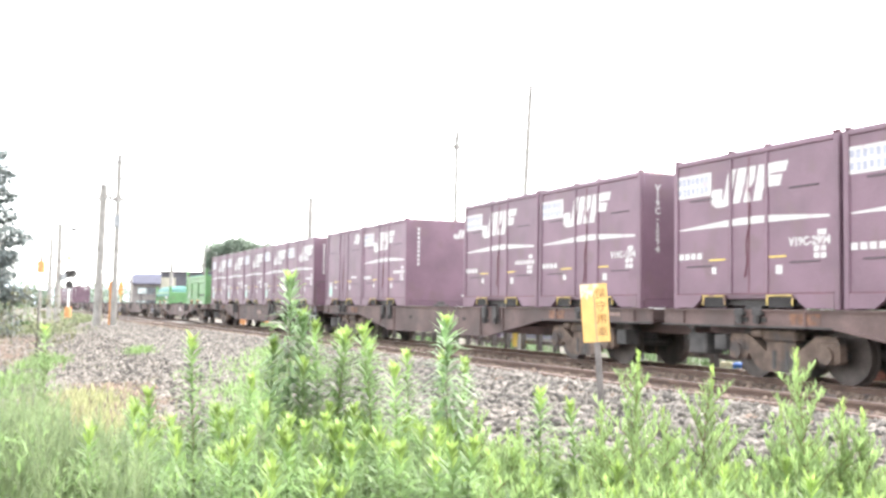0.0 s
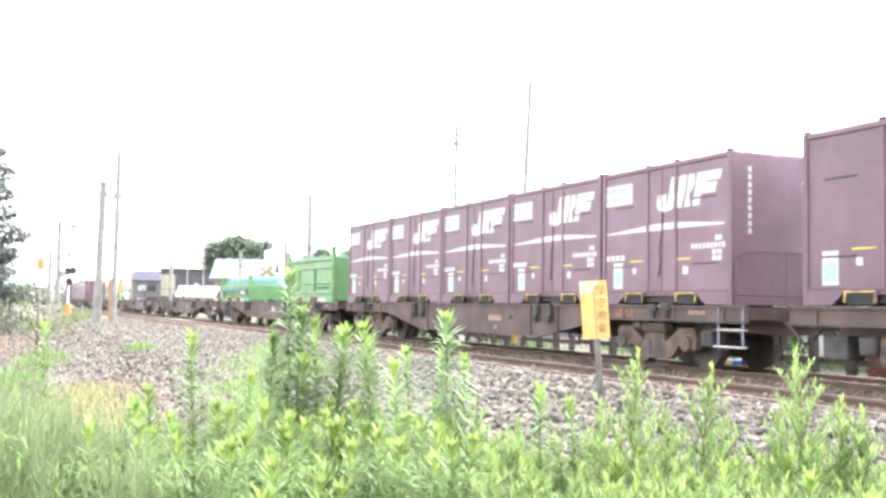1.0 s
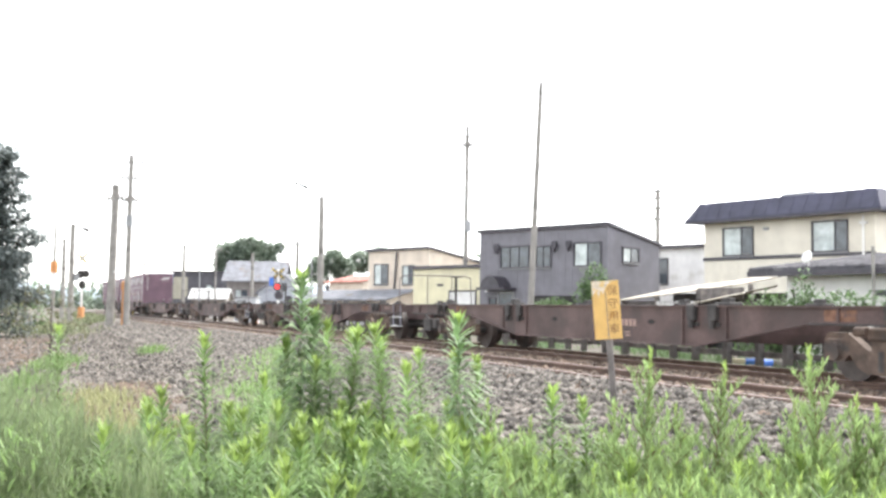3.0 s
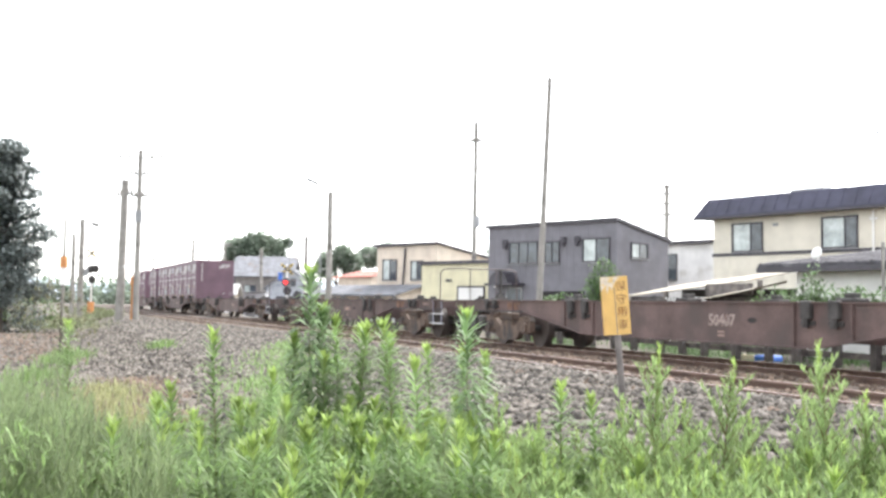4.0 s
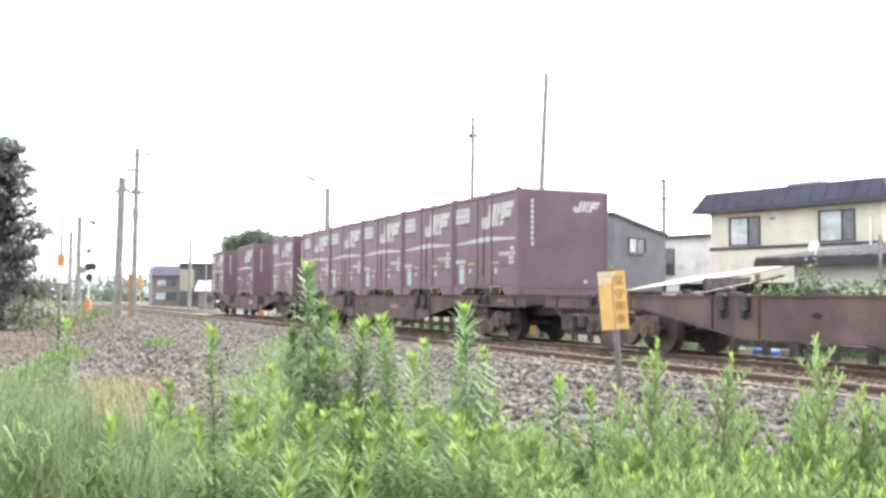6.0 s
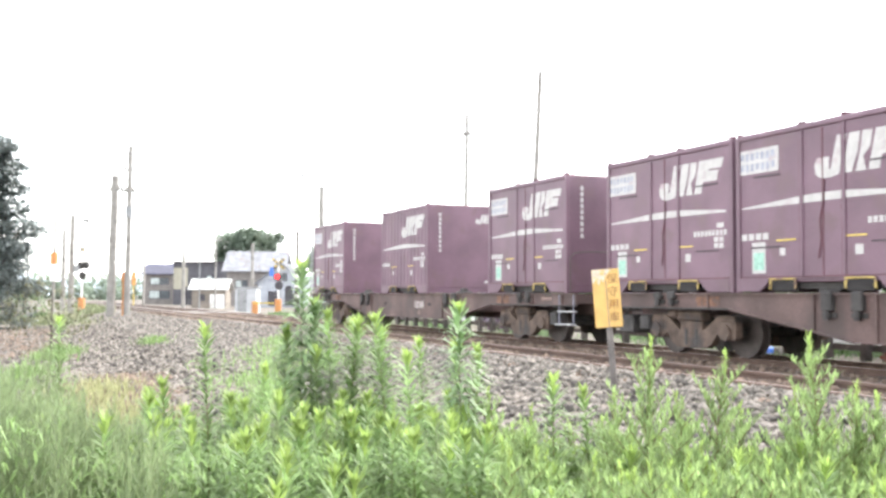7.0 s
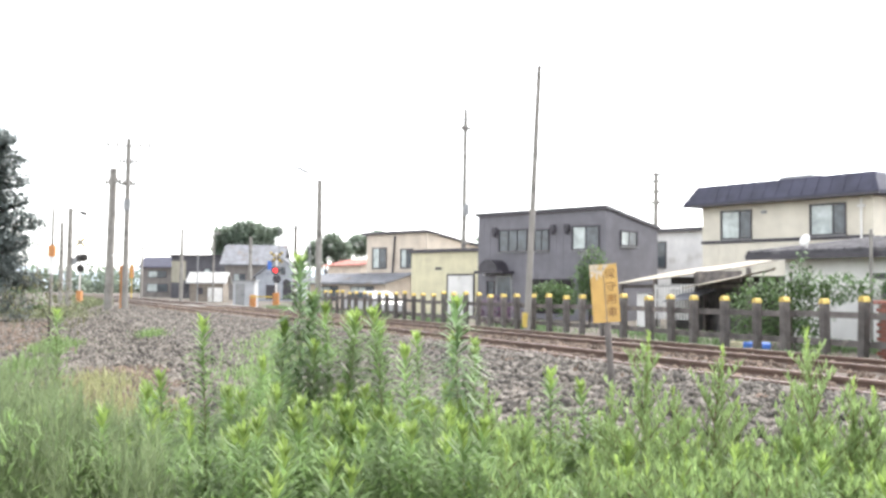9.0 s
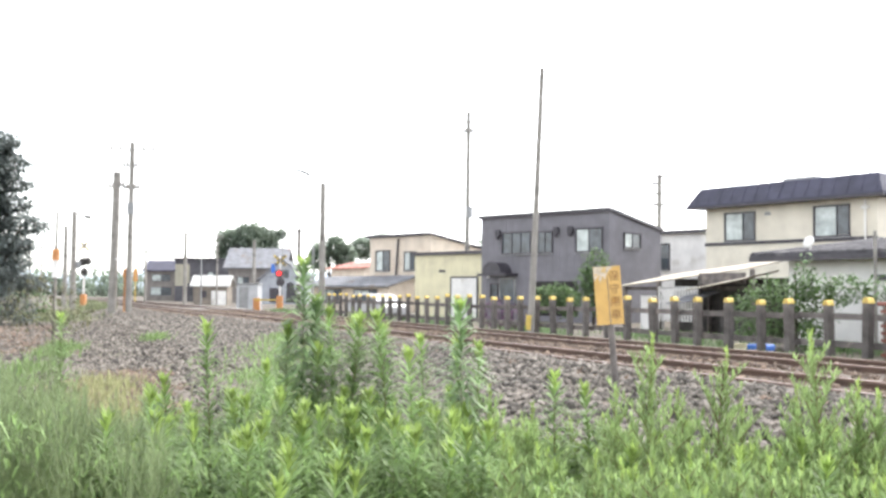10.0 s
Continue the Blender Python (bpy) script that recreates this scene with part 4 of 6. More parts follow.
def white_annex():
    """Low white garage with a tiled lean-to roof, right behind the fence."""
    h = new("garage")
    h.matrix_basis = pose(-20.62, 20.0, -0.35, 0, 0, 8)
    tagged(h, "low white garage with a dark tiled roof", "garage")
    boxes("wall", [(-1.3, 8.0, 0, 5.0, 0, 2.45)], M_PALE, h)
    k = 0.09
    for i in range(7):
        y0 = -0.75 + i * 0.85
        bm = bmesh.new()
        z0 = 2.42 + (y0 + 0.75) * k + 0.02 * i
        slab(bm, [(y0, z0), (y0 + 0.9, z0 + 0.9 * k), (y0 + 0.9, z0 + 0.9 * k + 0.09), (y0, z0 + 0.09)], -2.0, 8.6, Matrix(((0, 1, 0, 0), (1, 0, 0, 0), (0, 0, 1, 0), (0, 0, 0, 1))))
        part("tile_course", bm, M_TILE, h)
    for i in range(24):
        x = -1.9 + i * 0.44
        bm = bmesh.new()
        rod(bm, (x, -0.76, 2.50), (x, 5.0, 3.14), 0.045, 6)
        part("tile_ridge", bm, M_TILE, h)
    boxes("eave_board", [(-2.0, 8.6, -0.80, -0.74, 2.28, 2.43)], M_TRIM, h)
    s = boxes("shutter", [(1.75, 3.4, -0.05, 0.0, 0.05, 1.62)], M_STEEL, h, "grey ribbed roller shutter")
    for i in range(12):
        boxes("shutter_slat", [(1.78, 3.37, -0.075, -0.05, 0.08 + i * 0.127, 0.18 + i * 0.127)], M_STEEL, s)
    boxes("meter_box", [(1.55, 2.0, -0.15, 0.0, 1.75, 1.9)], M_TRIM, h)
    bm = bmesh.new()
    rod(bm, (2.05, -0.9, 0.0), (2.05, -0.9, 2.95), 0.04, 8)
    part("eave_post", bm, M_CONCRETE, h, "slim pale post")
    # dish aerial on the roof edge
    bm = bmesh.new()
    bmesh.ops.create_uvsphere(bm, u_segments=16, v_segments=8, radius=0.17, matrix=Matrix.Translation((-0.15, -0.6, 2.78)) @ Matrix.Rotation(radians(70), 4, "X") @ Matrix.Diagonal((1, 1, 0.25, 1)))
    rod(bm, (-0.15, -0.55, 2.5), (-0.15, -0.5, 2.75), 0.025, 6)
    part("dish_aerial", bm, M_PALE, h, "white dish aerial", smooth=True)


def tin_shed():
    """Open lean-to of old boards under pale corrugated sheets."""
    h = new("shed")
    h.matrix_basis = pose(-32.2, 21.3, -0.38, 0, 0, 8)
    tagged(h, "ramshackle open shed under pale corrugated sheets", "shed")

    def sheet(x0, x1, y0, y1, z00, z10, z11, mt):
        n = int((x1 - x0) / 0.08)
        bm = bmesh.new()
        rows = []
        for i in range(n + 1):
            f = i / n
            wv = 0.018 * (1 if i % 2 else -1)
            zf = z00 + (z10 - z00) * f + wv
            rows.append([bm.verts.new((x0 + (x1 - x0) * f, y0, zf)), bm.verts.new((x0 + (x1 - x0) * f, y1, zf + z11)),
                         bm.verts.new((x0 + (x1 - x0) * f, y1, zf + z11 - 0.03)), bm.verts.new((x0 + (x1 - x0) * f, y0, zf - 0.03))])
        for a, c in zip(rows, rows[1:]):
            for j in range(4):
                bm.faces.new((a[j], c[j], c[(j + 1) % 4], a[(j + 1) % 4]))
        return part("roof_sheet", bm, mt, h, "pale stained corrugated sheet")
    sheet(-0.1, 2.2, -0.3, 2.6, 1.70, 1.90, 0.50, M_TIN)
    sheet(2.15, 4.3, -0.35, 2.6, 1.88, 2.08, 0.50, M_TIN)
    sheet(4.25, 5.6, -0.25, 2.6, 2.08, 2.22, 0.45, M_TIN)
    sheet(4.0, 6.7, -0.9, 0.6, 1.55, 1.95, 0.25, M_TIN)
    sheet(3.3, 4.6, -1.1, 0.1, 1.1, 1.2, 0.35, M_ROOFGREY)
    for x in (0.1, 1.9, 3.9, 6.2):
        for y in (-0.1, 2.4):
            boxes("post", [(x - 0.06, x + 0.06, y - 0.06, y + 0.06, 0, 1.68 + x * 0.09)], M_WOOD, h)
    boxes("beam", [(0.0, 6.3, -0.06, 0.06, 1.55, 1.68)], M_WOOD, h)
    # black colour on this wall stands in for the shed's deep inner shade
    boxes("back_wall", [(0, 6.3, 2.5, 2.56, 0, 2.0)], M_BLACK, h)
    boxes("side_board", [(4.2, 6.2, -0.45, -0.40, 1.75, 2.12)], M_WOOD, h)
    for i in range(14):
        x = 2.0 + i * 0.14
        boxes("lattice_slat", [(x - 0.025, x + 0.025, -0.2, -0.16, 0.45, 1.68)], M_PALE, h)
    for z in (0.7, 1.15, 1.55):
        boxes("lattice_rail", [(1.95, 3.9, -0.16, -0.13, z - 0.03, z + 0.03)], M_PALE, h)
    boxes("stored_box", [(0.6, 1.2, 0.2, 0.8, 0, 1.35)], M_PALE, h, "white appliance under the roof")
    boxes("stored_box", [(5.0, 5.9, -0.3, 0.4, 0, 0.9)], M_BLACK, h)


def far_houses():
    h = shed_house("peach two-storey house with a sloping roof", -71.04, 24.61, 21, 6.5, 6.0, 5.45, 4.5, M_PEACH, M_TRIM, 0.25)
    window(h, "f", 0.75, 3.05, 4.45, 2.2)
    window(h, "f", 3.85, 3.05, 4.3, 5.0)
    bm = bmesh.new()
    rod(bm, (3.0, -0.12, 2.4), (3.25, -0.12, 5.3), 0.07, 8)
    part("drainpipe", bm, M_TRIM, h, "dark leaning drainpipe")
    g = shed_house("flat-roofed pale yellow garage", -57.66, 22.88, 21, 5.65, 5.0, 3.72, 3.55, M_YELLOWISH, M_TRIM, 0.12, "garage")
    siding(g, 5.6, 0, 3.6, 0.455, M_YELLOWISH)
    d = boxes("garage_door", [(3.25, 5.3, -0.05, 0.0, 0.0, 2.3)], M_PALE, g, "white sectional garage door")
    boxes("door_frame", [(3.15, 3.25, -0.07, 0.0, 0, 2.4), (5.3, 5.4, -0.07, 0.0, 0, 2.4), (3.25, 5.3, -0.07, 0.0, 2.3, 2.4)], M_TRIM, d)
    boxes("vent", [(2.15, 2.65, -0.04, 0.0, 2.65, 2.8)], M_TRIM, g)
    # low wing before the peach house
    k = gable_house("low wing with a grey metal roof", -74.2, 21.0, 18, 9.5, 4.0, 1.95, 0.55, M_PEACH, M_ROOFGREY, 0.6, steps=14)
    window(k, "f", 1.2, 0.7, 1.6, 4.0, split=(0.33, 0.66))
    window(k, "f", 5.6, 0.7, 1.6, 8.2, split=(0.33, 0.66))
    k = gable_house("orange house with a faded red roof", -101.5, 30.9, 20, 5.5, 6, 3.9, 0.6, M_PEACH, M_ROOFRED)
    window(k, "f", 1, 1.6, 2.6, 3)
    k = shed_house("plain white house behind a grey one", -49.2, 34.6, 15, 3.9, 5, 4.9, 4.6, M_PALE, M_STEEL, 0.4)
    window(k, "f", 0.4, 2.9, 4.3, 1.0, split=())
    # along the road beyond the level crossing, facing it
    k = gable_house("blue-grey house with a pale metal roof", -119.15, 27.4, 68, 5.6, 8.0, 3.0, 2.2, M_BLUEGREY, M_ROOFGREY, 0.4, across=True)
    boxes("front_shutter", [(1.2, 2.4, -0.04, 0.0, 0.2, 1.9)], M_TRIM, k)
    boxes("front_shutter", [(3.2, 4.4, -0.04, 0.0, 0.2, 1.7)], M_TRIM, k)
    window(k, "f", 2.3, 3.2, 4.0, 3.4)
    k = gable_house("old grey house with long metal roofs", -130.67, 26.0, 68, 7.0, 7.0, 4.8, 2.3, M_GREIGE, M_ROOFGREY, 0.6, steps=12)
    window(k, "f", 1.2, 2.0, 3.3, 2.6)
    window(k, "f", 4.0, 2.0, 3.3, 5.6)
    k = gable_house("tan outbuilding with a light roof", -107.0, 17.66, 68, 3.5, 3.0, 2.1, 0.9, M_TAN, M_ROOFPALE, 0.35, steps=8)
    boxes("shed_door", [(1.9, 3.4, -0.05, 0.0, 0.05, 1.5)], M_PALE, k, "white sliding door")
    boxes("shed_window", [(0.9, 1.4, -0.04, 0.0, 0.8, 1.5)], M_TRIM, k)
    k = shed_house("dark slate-grey two-storey house", -143.7, 21.2, 68, 8.0, 8, 5.9, 5.4, M_SLATE, M_ROOFDARK, 0.4)
    # pale panel: the lit left part of the house, put in as cream colour
    boxes("gable_panel", [(0.02, 2.0, -0.03, 0.0, 2.2, 5.2)], M_CREAMGREY, k, "pale cream panel painted as a lit wall")
    window(k, "f", 4.6, 3.4, 4.1, 6.0)
    boxes("porch_roof", [(2.0, 8.2, -1.4, 0.0, 2.3, 2.5)], M_ROOFDARK, k)
    boxes("porch_post", [(2.1, 2.25, -1.3, -1.15, 0.0, 2.3)], M_TRIM, k)
    k = gable_house("pinkish-grey house with a dark blue roof", -155.7, 18.7, 68, 5.0, 7, 4.6, 1.4, M_GREIGE, M_ROOFDARK, 0.5)
    window(k, "f", 1.0, 3.0, 3.9, 3.6)
    window(k, "f", 0.8, 0.9, 2.0, 3.8)


grey_house()
cream_house()
white_annex()
tin_shed()
far_houses()


# ---- fence, poles, signs ----
def build_fence():
    f = tagged(new("fence"), "fence of old dark sleepers with yellow-painted tops", "fence")
    rng = random.Random(4)
    for i in range(42):
        x = -8.2 - i * 0.972 + rng.uniform(-0.07, 0.07)
        w, lean = rng.uniform(0.062, 0.088), rng.uniform(-2.5, 2.5)
        top = 0.86 + rng.uniform(-0.05, 0.05)
        bm = bmesh.new()
        pts = [(-w, -1.25), (w, -1.25), (w * 1.02, -0.5), (w * 0.97, 0.0), (-w, 0.0), (-w * 1.05, -0.6)]
        slab(bm, pts, -0.07, 0.07)
        p = part("post", bm, M_WOOD, f)
        p.matrix_basis = pose(x, 14.5 + rng.uniform(-0.04, 0.04), top, 0, lean, rng.uniform(-8, 8))
        bm = bmesh.new()
        slab(bm, [(-w - 0.008, -0.02), (w + 0.008, -0.02), (w * 0.8, 0.045), (w * 0.4, 0.085), (-w * 0.4, 0.085), (-w * 0.8, 0.045)], -0.078, 0.078)
        part("painted_top", bm, M_YELLOW, p, "bright yellow painted top")
    for z in (0.08, 0.60):
        for i in range(11):
            x = -8 - i * 3.9
            bm = bmesh.new()
            dz = rng.uniform(-0.04, 0.04)
            slab(bm, [(x, z - 0.06), (x - 3.95, z - 0.06 + dz), (x - 3.95, z + 0.06 + dz), (x, z + 0.06)], 14.58, 14.62)
            part("fence_rail", bm, M_WOOD, f)


def pole(label, x, y, h, r0, r1, lean=(0, 0), arms=(), z0=-0.4, material=None, name="utility_pole"):
    """A tapered pole; arms are (height, half length, turn)."""
    p = tagged(new(name), label, "pole", "line-side poles")
    p.location = (x, y, z0)
    bm = bmesh.new()
    rod(bm, (0, 0, -0.3), (lean[0], lean[1], h), r0, 12, r1)
    part("shaft", bm, material or M_CONCRETE, p, smooth=False)
    for z, half, turn in arms:
        f = z / h
        c = Vector((lean[0] * f, lean[1] * f, z))
        d = Vector((math.cos(radians(turn)), math.sin(radians(turn)), 0)) * half
        bm = bmesh.new()
        rod(bm, c - d, c + d, 0.045 if y < 40 else 0.09, 6)
        part("cross_arm", bm, M_STEEL if y < 40 else M_BLACK, p)
        for s in (-1, -0.55, 0.55, 1):
            bm = bmesh.new()
            rod(bm, c + d * s * 0.95, c + d * s * 0.95 + Vector((0, 0, 0.26)), 0.085, 6, 0.05)
            part("insulator", bm, M_CONCRETE, p)
    return p


def street_lamp(x, y, h, turn, reach=0.7):
    p = tagged(new("street_lamp"), "slim grey street lamp with a curved arm", "street lamp", "street lamps")
    p.location = (x, y, -0.4)
    bm = bmesh.new()
    rod(bm, (0, 0, 0), (0, 0, h), 0.06, 8, 0.04)
    part("shaft", bm, M_STEEL, p)
    d = Vector((math.cos(radians(turn)), math.sin(radians(turn)), 0))
    bm = bmesh.new()
    bend = [Vector((0, 0, h - 0.05)), d * (reach * 0.45) + Vector((0, 0, h + 0.32)), d * reach + Vector((0, 0, h + 0.42))]
    for p0, p1 in zip(bend, bend[1:]):
        rod(bm, p0, p1, 0.035, 6)
    part("arm", bm, M_STEEL, p)
    bm = bmesh.new()
    c = d * (reach + 0.1) + Vector((0, 0, h + 0.40))
    rod(bm, c - Vector((0, 0.3, -0.1)), c + Vector((0, 0.15, 0)), 0.06, 8, 0.09)
    rod(bm, c + Vector((0, 0.12, 0.01)), c + Vector((0, 0.6, -0.22)), 0.10, 8, 0.07)
    part("lamp_head", bm, M_STEEL, p)


def build_poles():
    p = pole("thick concrete pole with a pale band by the crossing", -57.8, 5.19, 7.9, 0.23, 0.20, (0.3, 0.1), [(7.1, 0.75, 25)])
    bm = bmesh.new()
    rod(bm, (0.14, 0.05, 3.1), (0.17, 0.06, 4.2), 0.20, 12)
    part("band", bm, M_PALE, p, "pale wrapped band")
    p = pole("tall utility pole with cross-arms and transformer gear", -57.4, 6.01, 9.52, 0.17, 0.13, (0.4, 0.0), [(9.1, 1.15, 78), (8.2, 0.45, 78), (7.0, 0.4, 78)])
    boxes("switch_box", [(0.2, 0.5, -0.2, 0.15, 5.6, 6.2)], M_STEEL, p)
    p = pole("plain grey concrete pole behind the fence", -52.5, 15.45, 7.3, 0.19, 0.15, (0.05, 0))
    p = pole("slim utility pole with a cross-arm and a transformer", -59.6, 27.25, 13.2, 0.18, 0.13, (0.2, 0), [(12.55, 1.0, 65), (11.9, 0.35, 65)])
    bm = bmesh.new()
    rod(bm, (0.45, 0, 6.3), (0.45, 0, 7.0), 0.20, 12)
    box(bm, 0.05, 0.5, -0.04, 0.04, 6.9, 7.0)
    part("transformer", bm, M_STEEL, p)
    bm = bmesh.new()
    rod(bm, (0.1, 0, 7.9), (0.12, 0, 8.6), 0.16, 8)
    part("cable_closure", bm, M_STEEL, p)
    p = pole("tall leaning pole with a yellow guard by the fence", -26.45, 14.16, 7.97, 0.105, 0.07, (0.42, 0.16), z0=-0.3)
    bm = bmesh.new()
    rod(bm, (0.0, 0, 0.25), (0.02, 0, 0.68), 0.125, 12)
    part("guard_sleeve", bm, M_YELLOW, p, "yellow plastic guard")
    pole("distant utility pole with stacked cross-arms", -74.7, 52.9, 12.1, 0.26, 0.2, (0.1, 0), [(11.9, 1.1, 55), (11.3, 0.9, 55), (10.4, 1.2, 55), (9.4, 0.6, 55)])
    # poles down the line
    for x, y, h, r in ((-86.6, 13.58, 6.4, 0.18), (-100.7, 18.9, 7.1, 0.10), (-79.3, 17.77, 5.5, 0.16), (-90.6, 4.32, 6.85, 0.22),
                        (-129.2, 3.5, 6.8, 0.14), (-150, 2.6, 8, 0.14), (-103.6, 12.4, 5.6, 0.14), (-180, 16.5, 9, 0.15), (-175, 11.3, 8, 0.14)):
        pole("grey pole standing beside the railway", x, y, h, r, r * 0.7, (random.uniform(-0.1, 0.2), 0), [(h - 0.3, 0.5, 75)] if r < 0.15 else [])
    p = pole("old grey pole carrying a small lamp beside the crossing", -76.5, 4.18, 7.05, 0.22, 0.17, (0.25, 0.0))
    bm = bmesh.new()
    rod(bm, (0.22, 0, 6.9), (0.5, 0.75, 6.75), 0.05, 6)
    rod(bm, (0.45, 0.65, 6.72), (0.6, 1.05, 6.6), 0.10, 8, 0.15)
    part("lamp", bm, M_BLACK, p, "small dark lamp on an arm")
    boxes("switch_box", [(0.0, 0.35, 0.15, 0.5, 3.0, 3.5)], M_STEEL, p)
    p = pole("dark pole with black and pale stripes at the crossing", -70.2, 18.95, 6.0, 0.17, 0.12, (0, 0), [(5.75, 0.55, 72)], material=M_WOOD)
    for i in range(9):
        bm = bmesh.new()
        rod(bm, (0, 0, 0.9 + i * 0.36), (0, 0, 1.08 + i * 0.36), 0.19, 10)
        part("stripe", bm, M_PALE if i % 2 else M_BLACK, p)
    for x, y, h, turn in ((-86.4, 14.9, 8.9, 250), (-83.7, 21.2, 8.4, 250), (-58.6, 16.7, 8.25, 250)):
        street_lamp(x, y, h, turn)


def crossing_signal(x, y, turn, lamps_on=True, name="crossing_signal"):
    p = tagged(new(name), "level crossing signal with red lamps and striped boards" if lamps_on else "dark level crossing signal seen from behind", "signal", "crossing signals")
    p.matrix_basis = pose(x, y, -0.35, 0, 0, turn)
    bm = bmesh.new()
    rod(bm, (0, 0, 0), (0, 0, 3.9 if lamps_on else 5.0), 0.06, 8)
    part("post", bm, M_PALE, p)
    boxes("cabinet", [(-0.2, 0.2, -0.16, 0.2, 0.0, 1.1)], M_ORANGE, p, "orange gate motor cabinet", bevel=0.04)
    for a in (-40, 40):
        bm = bmesh.new()
        box(bm, -0.55, 0.55, -0.05, -0.02, -0.08, 0.08)
        bmesh.ops.transform(bm, matrix=pose(0, 0, 3.55 if lamps_on else 4.7, 0, a), verts=bm.verts)
        b = part("cross_board", bm, M_YELLOW, p, "yellow and black striped board")
        bm = bmesh.new()
        for i in (-0.36, -0.1, 0.16, 0.42):
            box(bm, i - 0.06, i + 0.06, -0.056, -0.049, -0.08, 0.08)
        bmesh.ops.transform(bm, matrix=pose(0, 0, 3.55 if lamps_on else 4.7, 0, a), verts=bm.verts)
        part("stripe", bm, M_BLACK, b)
    for dx, z, on in ((-0.05, 2.65, True), (0.05, 2.05, False), (0.75, 1.75, False)) if lamps_on else ((0.32, 3.55, False), (-0.1, 3.5, False), (0.05, 2.75, False)):
        bm = bmesh.new()
        rod(bm, (dx, -0.02, z), (dx, -0.06, z), 0.30, 16)
        t = part("target", bm, M_BLACK if not lamps_on else M_TRIM, p, "round black backboard")
        bm = bmesh.new()
        rod(bm, (dx, -0.06, z), (dx, -0.14, z), 0.16 if lamps_on else 0.14, 14)
        part("lens", bm, M_REDLAMP if lamps_on and on else (M_TRIM if lamps_on else M_BLACK), t)
    if lamps_on:
        boxes("arrow_board", [(-0.62, -0.32, -0.06, -0.03, 2.7, 3.3)], M_BLUE, p, "small blue board")
    return p


def build_crossing():
    # road over the tracks
    g = boxes("road", [(-67.5, -61.5, 6.4, 13.9, -0.36, -0.05), (-67.5, -61.5, 14.0, 60, -0.5, -0.36)], M_ASPHALT)
    tagged(g, "worn pale asphalt of a level crossing road", "road", kind="structure")
    crossing_signal(-69.0, 17.3, 62)
    crossing_signal(-79.6, 5.1, 60, False)
    b = tagged(new("gate_machine"), "orange and yellow crossing gate machine", "gate machine")
    b.matrix_basis = pose(-68.6, 15.6, -0.35, 0, 0, 62)
    boxes("cabinet", [(-0.2, 0.2, -0.2, 0.2, 0, 0.95)], M_ORANGE, b, bevel=0.05)
    boxes("arm", [(-0.1, 1.4, -0.3, -0.24, 0.78, 0.88)], M_YELLOW, b, "yellow stub of a gate arm")
    c = tagged(new("warning_post"), "orange warning post beside the crossing", "post")
    c.location = (-57.6, 5.85, -0.35)
    boxes("post", [(-0.10, 0.10, -0.08, 0.08, 0, 2.35)], M_ORANGE, c, bevel=0.03)
    boxes("head", [(-0.15, 0.15, -0.13, 0.13, 2.05, 2.6)], M_ORANGE, c, bevel=0.08)
    k = tagged(new("equipment_hut"), "pale grey steel equipment hut by the crossing", "hut")
    k.matrix_basis = pose(-75.3, 15.6, -0.4, 0, 0, 62)
    boxes("body", [(0, 1.6, 0, 1.2, 0, 1.95)], M_HUT, k, bevel=0.03)
    boxes("roof", [(-0.1, 1.7, -0.1, 1.3, 1.95, 2.05)], M_STEEL, k, bevel=0.02)
    d = boxes("door", [(0.2, 0.9, -0.03, 0.0, 0.1, 1.8)], M_STEEL, k)
    boxes("handle", [(0.8, 0.85, -0.07, -0.03, 0.9, 1.05)], M_TRIM, d)
    s = tagged(new("warning_board"), "orange and white warning board on a thin post", "sign")
    s.location = (-75.0, 2.95, -0.4)
    bm = bmesh.new()
    rod(bm, (0, 0, 0), (0.1, 0.03, 6.9), 0.13, 8, 0.10)
    part("post", bm, M_CONCRETE, s)
    bm = bmesh.new()
    rod(bm, (0.03, 0, 2.3), (0.05, 0.01, 3.5), 0.24, 12)
    part("sleeve", bm, M_PALE, s, "white sleeve")
    bm = bmesh.new()
    rod(bm, (0.05, 0.01, 3.5), (0.06, 0.01, 4.3), 0.27, 12)
    part("cap_band", bm, M_ORANGE, s, "orange band")
    for x, y, h in ((-103.0, 12.3, 4.2),):
        q = tagged(new("marker_post"), "orange and yellow marker post", "post", "marker posts")
        q.location = (x, y - 0.9, -0.35)
        bm = bmesh.new()
        rod(bm, (0, 0, 0), (0, 0, h), 0.06, 8)
        part("post", bm, M_YELLOW, q)
        boxes("plate", [(-0.05, 0.05, -0.2, 0.2, h * 0.55, h * 0.85)], M_ORANGE, q)


